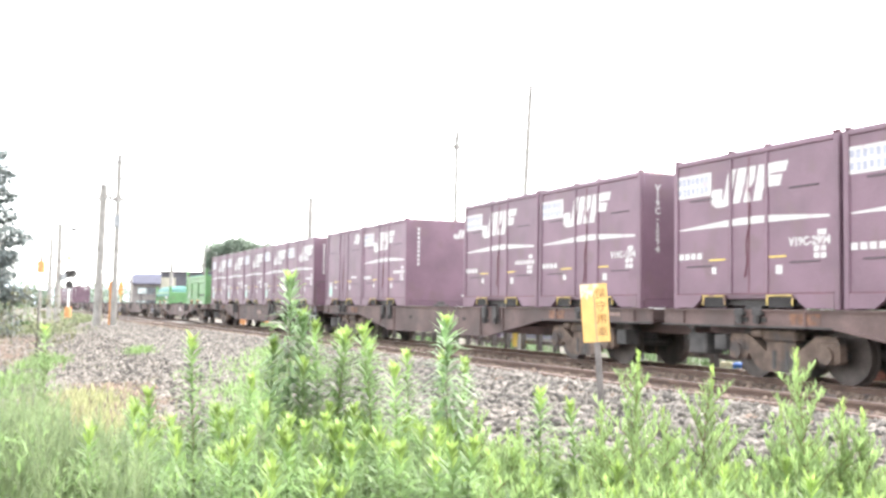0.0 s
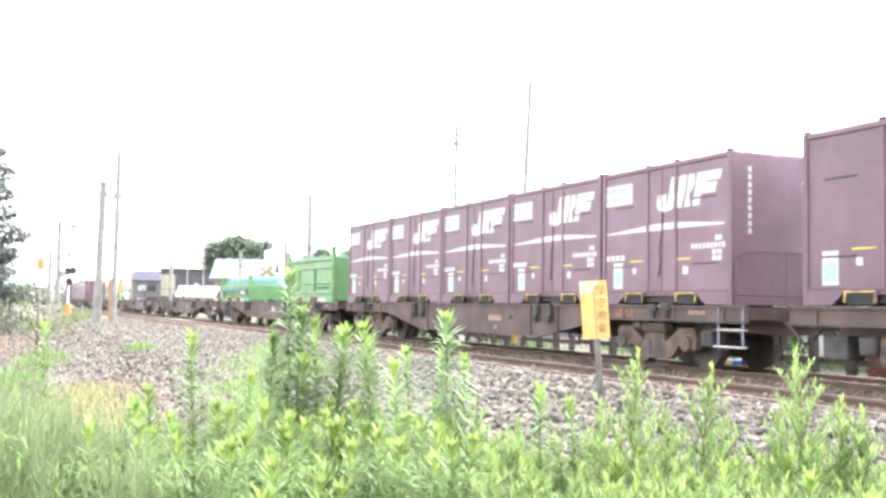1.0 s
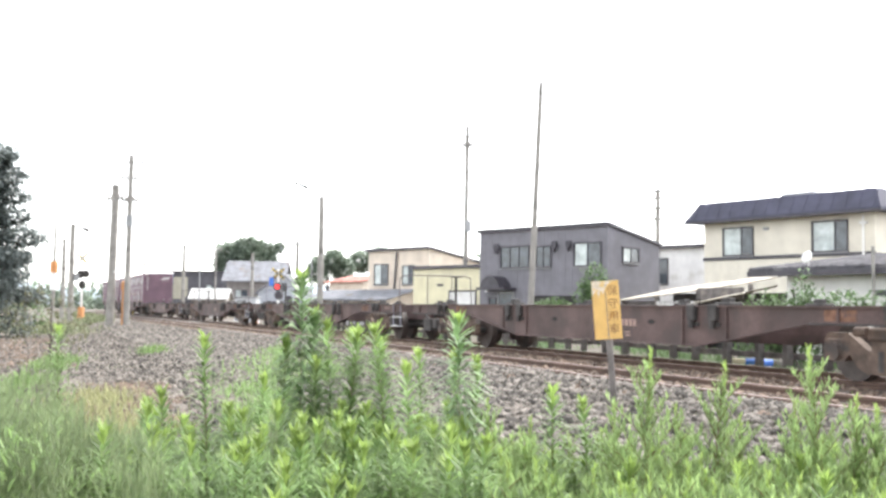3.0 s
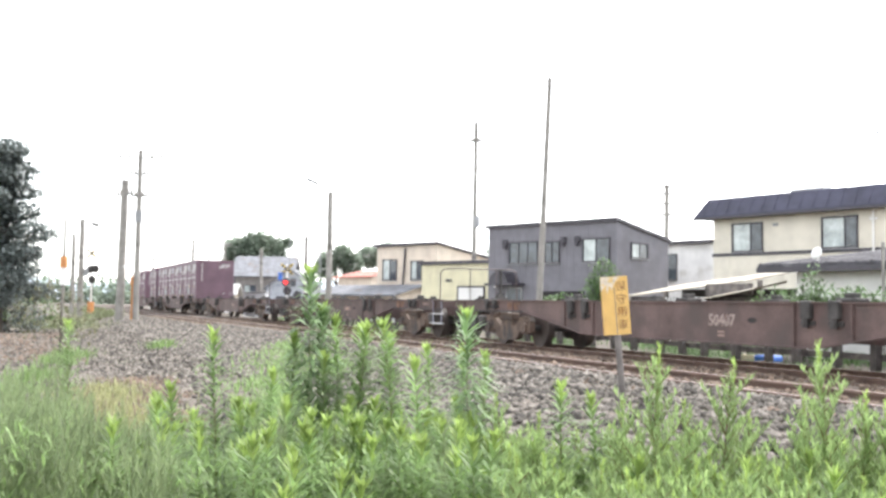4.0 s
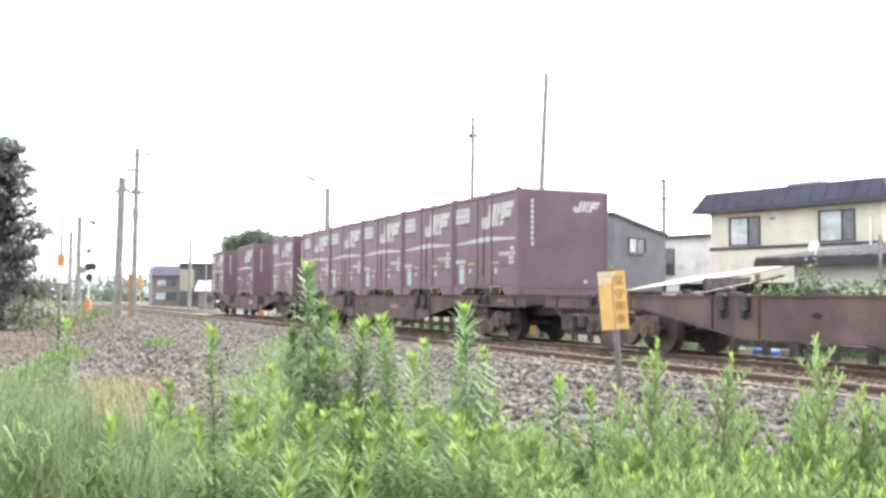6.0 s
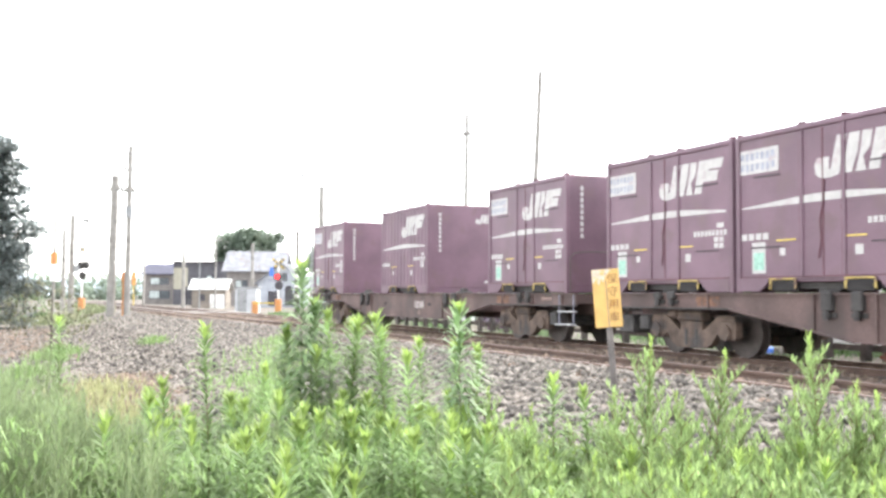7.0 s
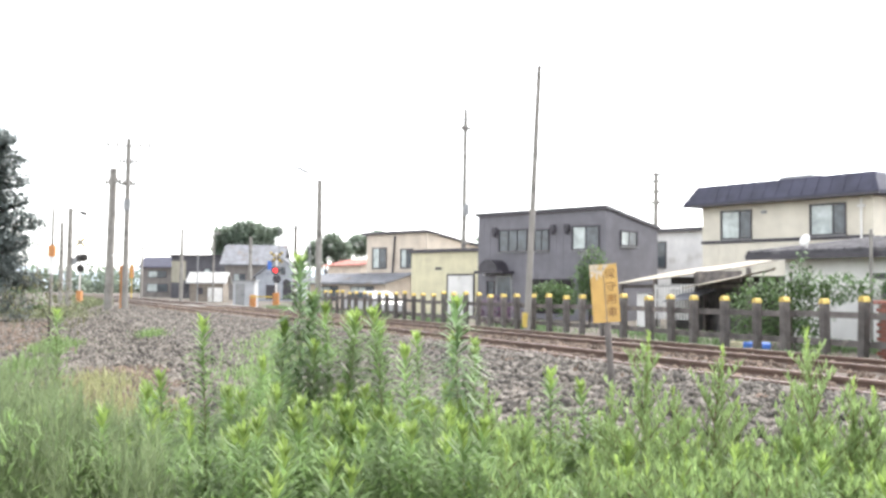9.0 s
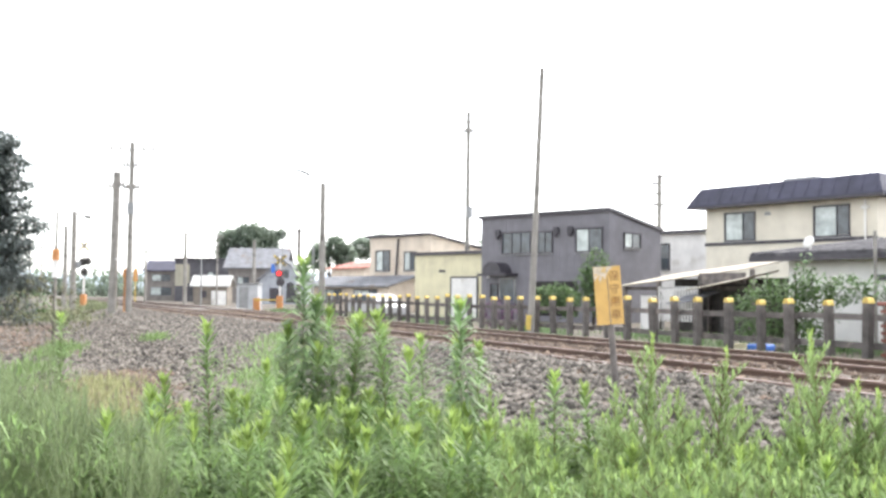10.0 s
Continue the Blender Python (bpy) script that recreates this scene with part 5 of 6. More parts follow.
def maintenance_sign():
    """Yellow plate on a leaning steel post at the ballast edge."""
    s = tagged(new("trackside_sign"), "leaning yellow metal sign with brown faded characters", "sign")
    s.matrix_basis = pose(-9.55, 6.215, -0.30, 0, 0, 58) @ pose(0, 0, 0, -2, -4.5)
    bm = bmesh.new()
    rod(bm, (0, 0.03, -0.2), (0, 0.03, 1.5), 0.036, 8)
    part("post", bm, M_WOOD, s, "weathered grey-brown post")
    bm = bmesh.new()
    box(bm, -0.15, 0.15, -0.004, 0.0, 0.97, 1.62, bevel=0.0015)
    pl = part("plate", bm, M_SIGN, s)
    bm = bmesh.new()
    edge = [(-0.149, 1.619), (0.10, 1.619), (0.03, 1.58), (0.0, 1.54), (-0.03, 1.47), (-0.05, 1.52), (-0.08, 1.43), (-0.10, 1.51), (-0.149, 1.46)]
    slab(bm, edge, -0.0055, -0.004)
    part("bare_patch", bm, M_WORN, pl, "paint worn to pale metal")
    for i, ch in enumerate("保守用車"):
        lettering("character", ch, 0.12, M_INK, pl, pose(0.07, -0.005, 1.50 - i * 0.142), "brown faded character", 0.001)
    bm = bmesh.new()
    for z in (1.57, 1.02):
        rod(bm, (0.0, -0.012, z), (0.0, 0.0, z), 0.009, 8)
    part("bolt", bm, M_STEEL, pl)


M_WORN = mat("worn_metal", (0.55, 0.47, 0.36), 0.6, 0.2, 0.15, 12, 50, 0.05, (0.6, 0.38, 0.1), 0.35, 14)
build_fence()
build_poles()
build_crossing()
maintenance_sign()


# ---- loose things behind the fence ----
def parked_car(x, y, turn):
    c = tagged(new("car"), "white parked hatchback behind the fence", "car")
    c.matrix_basis = pose(x, y, -0.42, 0, 0, turn)
    bm = bmesh.new()
    slab(bm, [(-1.9, 0.3), (1.9, 0.3), (1.92, 0.75), (1.75, 0.92), (0.95, 1.0), (0.35, 1.36), (-1.3, 1.38), (-1.8, 1.0), (-1.92, 0.8)], -0.78, 0.78)
    bmesh.ops.bevel(bm, geom=list(bm.edges), offset=0.05, segments=2, affect="EDGES")
    part("body", bm, M_CARWHITE, c)
    for s in (-1, 1):
        bm = bmesh.new()
        slab(bm, [(0.8, 1.0), (0.3, 1.28), (-0.35, 1.3), (-0.35, 1.0)], s * 0.785, s * 0.77)
        slab(bm, [(-0.45, 1.0), (-0.45, 1.3), (-1.25, 1.3), (-1.55, 1.02)], s * 0.785, s * 0.77)
        part("side_window", bm, M_GLASSDARK, c)
        for a in (-1.2, 1.2):
            bm = bmesh.new()
            rod(bm, (a, s * 0.6, 0.3), (a, s * 0.8, 0.3), 0.3, 18)
            w = part("wheel", bm, M_RUBBER, c)
            bm = bmesh.new()
            rod(bm, (a, s * 0.79, 0.3), (a, s * 0.81, 0.3), 0.18, 12)
            part("rim", bm, M_STEEL, w)
        boxes("tail_light", [(-1.95, -1.86, s * 0.62 - 0.1, s * 0.62 + 0.1, 0.8, 1.0)], M_REDPLASTIC, c)


M_REDPLASTIC = mat("red_plastic", (0.45, 0.03, 0.03), 0.3, 0, 0.05, 4, 30, 0.0)
parked_car(-49.5, 17.6, 12)


def brick_pier():
    b = tagged(new("brick_wall"), "old red brick wall with a coping, behind the fence", "wall")
    b.location = (-14.25, 15.1, -0.4)
    boxes("core", [(0.02, 5.98, 0.02, 0.28, 0, 1.22)], M_TAN, b)
    first = None
    for r in range(18):
        for i in range(26):
            x = i * 0.23 + (0.115 if r % 2 else 0.0)
            if x > 5.85 or (i > 14 and r > 30):
                continue
            if first is None:
                first = boxes("brick", [(0, 0.215, 0, 0.3, 0, 0.058)], M_BRICK, b)
                o = first
            elif x < 3.2:
                o = first.copy()
                scene.collection.objects.link(o)
            else:
                continue
            o.location = (x, -0.012 + 0.006 * ((i * 7 + r * 3) % 3), r * 0.068)
    boxes("coping", [(-0.05, 6.0, -0.06, 0.36, 1.225, 1.30)], M_BRICK, b, bevel=0.015)


brick_pier()
k = tagged(new("crate"), "yellow plastic crate beside the fence foot", "crate")
k.matrix_basis = pose(-17.95, 14.95, -0.33, 0, 0, 12)
for i, r in enumerate(((-0.2, 0.2, -0.15, -0.13, 0, 0.26), (-0.2, 0.2, 0.13, 0.15, 0, 0.26), (-0.2, -0.18, -0.13, 0.13, 0, 0.26), (0.18, 0.2, -0.13, 0.13, 0, 0.26), (-0.18, 0.18, -0.13, 0.13, 0, 0.02))):
    boxes("crate_side" if i < 4 else "crate_base", [r], M_YELLOWISH, k)
k = tagged(new("storage_bin"), "blue plastic bin with a white base", "bin")
k.matrix_basis = pose(-17.45, 15.0, -0.33, 0, 0, 5)
boxes("tub", [(-0.22, 0.22, -0.18, 0.18, 0, 0.14)], M_PALE, k, bevel=0.03)
boxes("lid", [(-0.24, 0.24, -0.2, 0.2, 0.14, 0.28)], M_BLUE, k, bevel=0.03)


# ---- stones ----
def stones(name, label, n, x0, x1, y0, y1, r0, r1, seed, material, height, keep=None):
    """Loose angular stones, half sunk, as one object."""
    rng = np.random.default_rng(seed)
    t = (1 + 5 ** 0.5) / 2
    ico = np.array([(-1, t, 0), (1, t, 0), (-1, -t, 0), (1, -t, 0), (0, -1, t), (0, 1, t), (0, -1, -t), (0, 1, -t), (t, 0, -1), (t, 0, 1), (-t, 0, -1), (-t, 0, 1)]) / 1.9
    tri = np.array([(0, 11, 5), (0, 5, 1), (0, 1, 7), (0, 7, 10), (0, 10, 11), (1, 5, 9), (5, 11, 4), (11, 10, 2), (10, 7, 6), (7, 1, 8),
                    (3, 9, 4), (3, 4, 2), (3, 2, 6), (3, 6, 8), (3, 8, 9), (4, 9, 5), (2, 4, 11), (6, 2, 10), (8, 6, 7), (9, 8, 1)])
    x, y = rng.uniform(x0, x1, n), rng.uniform(y0, y1, n)
    if keep is not None:
        ok = keep(x, y)
        x, y = x[ok], y[ok]
    n = len(x)
    z = np.array([height(a, b) for a, b in zip(x, y)])
    r = r0 + (r1 - r0) * rng.random(n) ** 2
    v = ico[None] * (1 + rng.uniform(-0.28, 0.28, (n, 12, 1))) * r[:, None, None] * rng.uniform(0.65, 1.25, (n, 1, 3))
    a, b = rng.uniform(0, 6.28, n), rng.uniform(-0.9, 0.9, n)
    ca, sa, cb, sb = np.cos(a)[:, None], np.sin(a)[:, None], np.cos(b)[:, None], np.sin(b)[:, None]
    vx, vy, vz = v[..., 0], v[..., 1], v[..., 2]
    vy, vz = vy * cb - vz * sb, vy * sb + vz * cb
    vx, vy = vx * ca - vy * sa, vx * sa + vy * ca
    pts = np.stack([vx + x[:, None], vy + y[:, None], vz + (z + r * 0.25)[:, None]], -1).reshape(-1, 3)
    faces = (tri[None] + (np.arange(n) * 12)[:, None, None]).reshape(-1, 3)
    ob = mesh_from(name, pts.tolist(), faces.tolist(), material)
    tagged(ob, label, "stones", kind="stuff")


def bed_z(x, y):
    near, rise = min((abs(y - c), z) for c, z in zip(TRACKS, TRACK_Z))
    return rise - 0.105 if near < 1.35 else max(-0.17, rise - 0.105 - (near - 1.35) * 0.3)


def heap_z(x, y):
    """Ballast heaped against the outer rail of the raised track."""
    f = min(1.0, max(0.0, (y - 6.55) / 0.6))
    return -0.075 + 0.10 * f * f * (3 - 2 * f)


def off_rails(x, y):
    ok = np.ones(len(x), bool)
    for c in TRACKS:
        for s in (-1, 1):
            ok &= np.abs(y - (c + s * 0.566)) > 0.13
    return ok


def earth_patch(x, y):
    edge = np.sin(x * 2.1) * 0.25 + np.sin(x * 5.3 + 1) * 0.12
    return np.abs(y - 1.6 + (x + 16) * 0.12 + edge) < 0.75


M_STONE_BROWN = mat("rusty_ballast_stone", (0.155, 0.112, 0.085), 0.9, 0, 0.25, 5, 40, 0.3, island=0.5)
stones("ballast", "grey-brown crushed ballast stones on the shoulder", 17000, -33, -3, 3.9, 6.9, 0.028, 0.062, 1, M_STONE, ground_z)
stones("ballast", "grey-brown ballast heaped against the outer rail", 9000, -40, -4, 6.6, 7.44, 0.028, 0.058, 9, M_STONE, heap_z)
stones("gravel", "loose grey gravel beside the track", 17000, -50, -9, -2.5, 4.8, 0.022, 0.058, 2, M_STONE, ground_z)
stones("ballast", "grey ballast on the shoulder near the crossing", 9000, -66, -33, 4.2, 6.9, 0.04, 0.085, 4, M_STONE, ground_z)
stones("track_ballast", "rust-stained ballast farther along the track", 9000, -60, -34, 6.8, 13.6, 0.035, 0.075, 5, M_STONE_BROWN, bed_z, off_rails)
stones("track_ballast", "rust-stained ballast stones between the rails", 16000, -34, -4, 6.8, 13.6, 0.025, 0.055, 3, M_STONE_BROWN, bed_z, off_rails)

stones("earthy_gravel", "reddish-brown earthy gravel patch where the weeds begin", 3600, -19.5, -12.5, 0.6, 2.7, 0.022, 0.055, 6, M_STONE_BROWN, ground_z, earth_patch)
stones("earthy_gravel", "brown earthy gravel by the far verge", 2600, -46, -25, -2.0, 1.6, 0.03, 0.065, 7, M_STONE_BROWN, ground_z)

# ---- foliage ----
M_LIGHT = mat("feathery_leaf", (0.265, 0.365, 0.145), 0.6, 0, 0.2, 6, 30, 0.05, island=0.3, leaf=0.55, each=0.15)
M_WISP = mat("dull_feathery_leaf", (0.235, 0.30, 0.15), 0.65, 0, 0.2, 3, 30, 0.0, island=0.25, leaf=0.55, each=0.18)
M_LEAF = mat("weed_leaf", (0.215, 0.32, 0.12), 0.55, 0, 0.2, 6, 30, 0.05, island=0.35, leaf=0.5, each=0.2)
M_LEAFDARK = mat("dark_weed_leaf", (0.19, 0.285, 0.13), 0.5, 0, 0.2, 6, 30, 0.05, island=0.35, leaf=0.4, each=0.15)
M_TIP = mat("young_leaf", (0.26, 0.36, 0.10), 0.55, 0, 0.15, 6, 30, 0.05, island=0.25, leaf=0.5, each=0.12)
M_VERGE = mat("dull_verge_grass", (0.17, 0.195, 0.105), 0.7, 0, 0.25, 1.5, 20, 0.0, island=0.4, leaf=0.35)
M_STEM = mat("weed_stem", (0.14, 0.13, 0.05), 0.7, 0, 0.2, 8, 30, 0.1)
M_STEMRED = mat("reddish_stem", (0.12, 0.06, 0.035), 0.7, 0, 0.2, 8, 30, 0.1)
M_DRY = mat("dry_grass", (0.30, 0.31, 0.15), 0.8, 0, 0.2, 6, 30, 0.0, island=0.3, leaf=0.4)
# far trees: distance haze is mixed into this pale grey-green
M_TREE = mat("haze_lightened_leaf", (0.245, 0.30, 0.235), 0.6, 0, 0.2, 1.5, 20, 0.0, island=0.35, leaf=0.45)
M_PINE = mat("pine_needles", (0.15, 0.175, 0.17), 0.6, 0, 0.2, 1.5, 20, 0.0, island=0.35, leaf=0.3)
M_SHRUB = mat("shrub_leaf", (0.125, 0.20, 0.082), 0.55, 0, 0.2, 1.5, 20, 0.0, island=0.45, leaf=0.3)
M_DRYWEED = mat("dull_dry_weed", (0.15, 0.15, 0.085), 0.8, 0, 0.25, 3, 20, 0.0, island=0.4, leaf=0.3)
M_PURPLE = mat("purple_flowers", (0.12, 0.06, 0.11), 0.7, 0, 0.2, 3, 20, 0.0, island=0.4, leaf=0.2)
M_BARK = mat("dark_bark", (0.07, 0.055, 0.045), 0.9, 0, 0.3, 4, 30, 0.4)


class Leaves:
    """Gathers narrow folded leaves (five points, two faces each) for one mesh."""

    def __init__(self):
        self.v, self.f = [], []

    def add(self, base, out, length, width, droop=0.2, up=Vector((0, 0, 1))):
        out = out.normalized()
        side = out.cross(up)
        side = side.normalized() if side.length > 1e-4 else Vector((1, 0, 0))
        mid = base + out * (length * 0.5) + up * (droop * length * 0.12)
        tip = base + out * length - up * (droop * length * 0.45)
        k = len(self.v)
        self.v += [base - side * width * 0.18, base + side * width * 0.18, mid + side * width * 0.5, tip, mid - side * width * 0.5]
        self.f += [(k, k + 1, k + 2, k + 4), (k + 4, k + 2, k + 3)]

    def part(self, name, material, parent=None):
        return mesh_from(name, [tuple(v) for v in self.v], self.f, material, parent)


def make_weed(kind, h, seed):
    """An upright weed: broad (goldenrod-like spire), dark (dense, drooping), fine (feathery, with side branches), wisp (a soft plume)."""
    rng = random.Random(seed)
    w = new("weed_plant")
    bend = Vector((rng.uniform(-0.07, 0.07), rng.uniform(-0.07, 0.07), 0))
    sway = rng.uniform(0, 6)

    def at(f):
        return Vector((bend.x * f * f + 0.012 * math.sin(5 * f + sway), bend.y * f * f + 0.012 * math.cos(4 * f + sway), h * f))
    thick = {"fine": 0.0068, "wisp": 0.004}.get(kind, 0.0062)
    bm = bmesh.new()
    for i in range(8):
        rod(bm, at(i / 8), at((i + 1) / 8), thick * (1 - i / 9), 5, thick * (1 - (i + 1) / 9))
    body, tip = Leaves(), Leaves()
    turn = rng.uniform(0, 6)
    if kind in ("fine", "wisp"):
        plume = kind == "wisp"
        spines = [(at(0), at(1), 1.0)]
        count = 30 if plume else 40
        for i in range(count):
            f = 0.22 + 0.70 * (i + rng.uniform(-0.4, 0.4)) / count
            a = i * 2.4 + turn + rng.uniform(-0.3, 0.3)
            ln = ((1.02 - f) * 0.50 * h + 0.03) * rng.uniform(0.6, 1.15)
            d = Vector((math.cos(a), math.sin(a), rng.uniform(1.3, 2.2) if plume else rng.uniform(0.9, 1.5))).normalized() * ln
            spines.append((at(f), at(f) + d, 0.8))
            if not plume:
                rod(bm, at(f), at(f) + d * 0.8, 0.0026, 4, 0.0012)
        for a0, a1, k in spines:
            ln = (a1 - a0).length
            n = max(6, int(ln / (0.0062 if plume else 0.0066)))
            for i in range(n):
                f = (i + rng.random()) / n
                if k == 1.0 and f < 0.45:
                    continue
                a = i * 2.4 + turn
                d = Vector((math.cos(a), math.sin(a), 0.8 + 0.7 * f)) + (a1 - a0).normalized() * 0.5
                dest = tip if f > 0.93 and k == 1.0 else body
                if plume:
                    dest.add(a0 + (a1 - a0) * f, d, rng.uniform(0.03, 0.055) * (1.15 - 0.4 * f), 0.0042, 0.1)
                else:
                    dest.add(a0 + (a1 - a0) * f, d, rng.uniform(0.042, 0.07) * (1.15 - 0.45 * f), 0.0085, 0.1)
    else:
        n = int(h * (255 if kind == "broad" else 270))
        size = rng.uniform(0.125, 0.165) if kind == "broad" else 0.185
        for i in range(n):
            f = 0.14 + 0.86 * (i + 0.5) / n
            a = i * 2.4 + turn + rng.uniform(-0.3, 0.3)
            left = (1.0 - f) * h
            grow = 0.42 + 0.58 * min(1.0, left / (0.20 if kind == "broad" else 0.24))
            ln = size * grow * rng.uniform(0.7, 1.2)
            lift = 0.35 + 1.3 * max(0.0, 1 - left / 0.12) + rng.uniform(-0.2, 0.25) - (0.3 if kind == "dark" and left > 0.25 else 0.0)
            d = Vector((math.cos(a), math.sin(a), lift))
            dest = tip if left < (0.05 if kind == "broad" else 0.02) + 0.02 * rng.random() else body
            dest.add(at(f), d, ln, (0.0145 if kind == "broad" else 0.0185) * rng.uniform(0.8, 1.2), 0.45 if left > 0.1 else 0.1)
        for i in range(12):
            a = i * 2.4
            tip.add(at(0.985), Vector((math.cos(a), math.sin(a), 1.3)), 0.042 * rng.uniform(0.8, 1.3), 0.0095, 0.0)
    part("stem", bm, M_STEMRED if kind == "fine" or (kind == "broad" and seed % 2) else M_STEM, w)
    body.part("leaves", {"dark": M_LEAFDARK, "fine": M_LIGHT, "wisp": M_WISP}.get(kind, M_LEAF), w)
    tip.part("shoot_tip", M_WISP if kind == "wisp" else M_TIP, w)
    return w


WEED_LABEL = {"broad": "bright green upright weed with narrow pointed leaves", "dark": "tall dark green weed with drooping long leaves", "fine": "feathery green weed with a reddish stem"}
PROTO = {}
PLUME = {"protos": [], "verts": [], "faces": [], "size": 0}


def plume(m):
    """Adds one soft plume to the joined mass."""
    if not PLUME["protos"]:
        for seed in range(4):
            ob = make_weed("wisp", 1.0, 70 + seed)
            co, quads = [], []
            for o in ob.children:
                k = len(co)
                co += [v.co[:] for v in o.data.vertices]
                quads += [[k + i for i in p.vertices] for p in o.data.polygons]
            PLUME["protos"].append((np.array(co), quads))
            for o in (*ob.children, ob):
                bpy.data.objects.remove(o)
    co, quads = PLUME["protos"][plant.count % 4]
    base = PLUME["size"]
    PLUME["verts"].append(co @ np.array(m.to_3x3()).T + np.array(m.translation))
    PLUME["faces"] += [[base + i for i in q] for q in quads]
    PLUME["size"] += len(co)


def plant(kind, r, turn, top):
    """Sets a weed r metres from the eye, turn degrees off the track, its tip at height top."""
    x, y = -r * math.cos(radians(turn)), r * math.sin(radians(turn))
    g = ground_z(x, y)
    h = max(0.3, top - g)
    plant.count += 1
    if kind == "wisp":
        plume(pose(x, y, g, 0, 0, (plant.count * 77) % 360) @ Matrix.Diagonal((0.5 + 0.5 * h, 0.5 + 0.5 * h, h, 1)))
        return
    key = (kind, math.ceil(h / 0.1) * 0.1, plant.count % 3)
    m = pose(x, y, g - (key[1] - h), 0, 0, (plant.count * 77) % 360)
    if key not in PROTO:
        ob = PROTO[key] = make_weed(kind, key[1], len(PROTO) + 11)
        ob.matrix_basis = m
    else:
        ob = copy_thing(PROTO[key], m)
    tagged(ob, WEED_LABEL[kind], "weed", "tall weeds")


plant.count = 0


def spire(px, py, r, kind):
    """A single tall plant given by its bearing and the rise of its tip, in the camera's own measure (1788 to the radian), r metres off."""
    turn = 23.52 + math.degrees(math.atan((px - 784) / FOCAL))
    k = math.cos(radians(turn - 23.52))
    plant(kind, r / k, turn, 1.0 - (py - 515 - 0.007 * (px - 784)) / FOCAL * r)


# the plants that stand out of the mass
for row in ((365, 572, 4.4, "broad"), (536, 466, 5.0, "dark"), (546, 530, 5.1, "dark"), (500, 575, 5.0, "broad"), (578, 545, 5.0, "broad"), (596, 560, 4.9, "broad"), (558, 610, 4.9, "broad"),
            (617, 562, 5.0, "broad"), (688, 553, 4.8, "broad"), (676, 575, 4.9, "broad"), (737, 620, 4.0, "broad"), (756, 595, 5.4, "broad"), (818, 538, 4.8, "dark"), (796, 600, 5.0, "broad"), (830, 610, 4.9, "broad"),
            (984, 660, 4.2, "broad"), (1042, 685, 4.4, "broad"), (1132, 590, 4.3, "fine"), (1255, 616, 4.3, "fine"), (1448, 584, 4.2, "fine"), (1395, 676, 4.4, "fine"), (1506, 672, 4.2, "fine"), (1210, 690, 4.5, "fine"),
            (293, 668, 4.2, "broad"), (253, 692, 4.1, "broad"), (440, 640, 4.7, "broad"), (474, 690, 4.5, "broad"), (660, 690, 4.3, "broad"), (100, 556, 7.2, "broad"), (90, 600, 6.6, "wisp"), (1545, 690, 4.2, "fine"),
            (560, 735, 3.5, "broad"), (500, 800, 3.2, "broad"), (490, 850, 3.0, "broad"), (585, 690, 4.5, "broad"), (645, 730, 3.9, "broad"), (720, 760, 3.6, "broad"), (880, 680, 4.8, "fine"), (915, 715, 4.3, "fine"), (1310, 705, 4.5, "fine"), (1080, 690, 4.6, "fine")):
    spire(*row)


def belt():
    """The mass of weeds in a belt three to six metres off, lower towards the line."""
    rng = random.Random(8)
    tops = ((-200, 640), (0, 632), (110, 650), (200, 712), (300, 700), (420, 690), (560, 700), (720, 700), (820, 715), (900, 748), (1000, 755), (1150, 765), (1300, 770), (1450, 765), (1568, 768), (1800, 750))

    def top_at(px):
        for (a, c), (b, d) in zip(tops, tops[1:]):
            if px <= b:
                return c + (d - c) * (px - a) / (b - a)
        return 740
    for i in range(330):
        px = rng.uniform(-120, 1690)
        r = rng.uniform(3.2, 5.6)
        drop = -30 + abs(rng.gauss(0, 60)) + (5.6 - r) * 24
        pick = rng.random()
        if px < 240:
            kind = "wisp" if pick < 0.9 else "broad"
        elif px < 870:
            kind = "broad" if pick < 0.85 else "wisp"
        else:
            kind = "fine" if pick < 0.86 else "broad"
        spire(px, top_at(px) + drop, r, kind)
    for i in range(46):
        px = rng.uniform(-120, 260)
        spire(px, top_at(px) + abs(rng.gauss(0, 45)), rng.uniform(3.0, 5.6), "wisp")
    # the stand goes on to both sides, beyond the view
    for i in range(38):
        turn = rng.uniform(60, 105) if i % 2 else rng.uniform(-45, -6)
        plant("wisp", rng.uniform(3.0, 5.2), turn, rng.uniform(0.25, 0.6))
    ob = mesh_from("plume_weeds", np.concatenate(PLUME["verts"]).tolist(), PLUME["faces"], M_WISP)
    tagged(ob, "mass of soft dull green plumes of very fine leaves", "weeds", kind="stuff")
    low = Leaves()
    for i in range(34000):
        px, r = rng.uniform(-150, 1720), rng.uniform(3.3, 6.0)
        turn = radians(23.52) + math.atan((px - 784) / FOCAL)
        top = 1.0 - (top_at(px) + 48 + (6.0 - r) * 20 - 515) / FOCAL * r
        z = top - 0.75 * rng.random() ** 1.3
        a = rng.uniform(0, 6.28)
        low.add(Vector((-r * math.cos(turn), r * math.sin(turn), max(z, -0.5))), Vector((math.cos(a), math.sin(a), rng.uniform(0.1, 1.6))), rng.uniform(0.045, 0.09), rng.uniform(0.005, 0.011), 0.3)
    ob = low.part("undergrowth", M_LEAF)
    tagged(ob, "dense green undergrowth between the tall weeds", "undergrowth", kind="stuff")


belt()


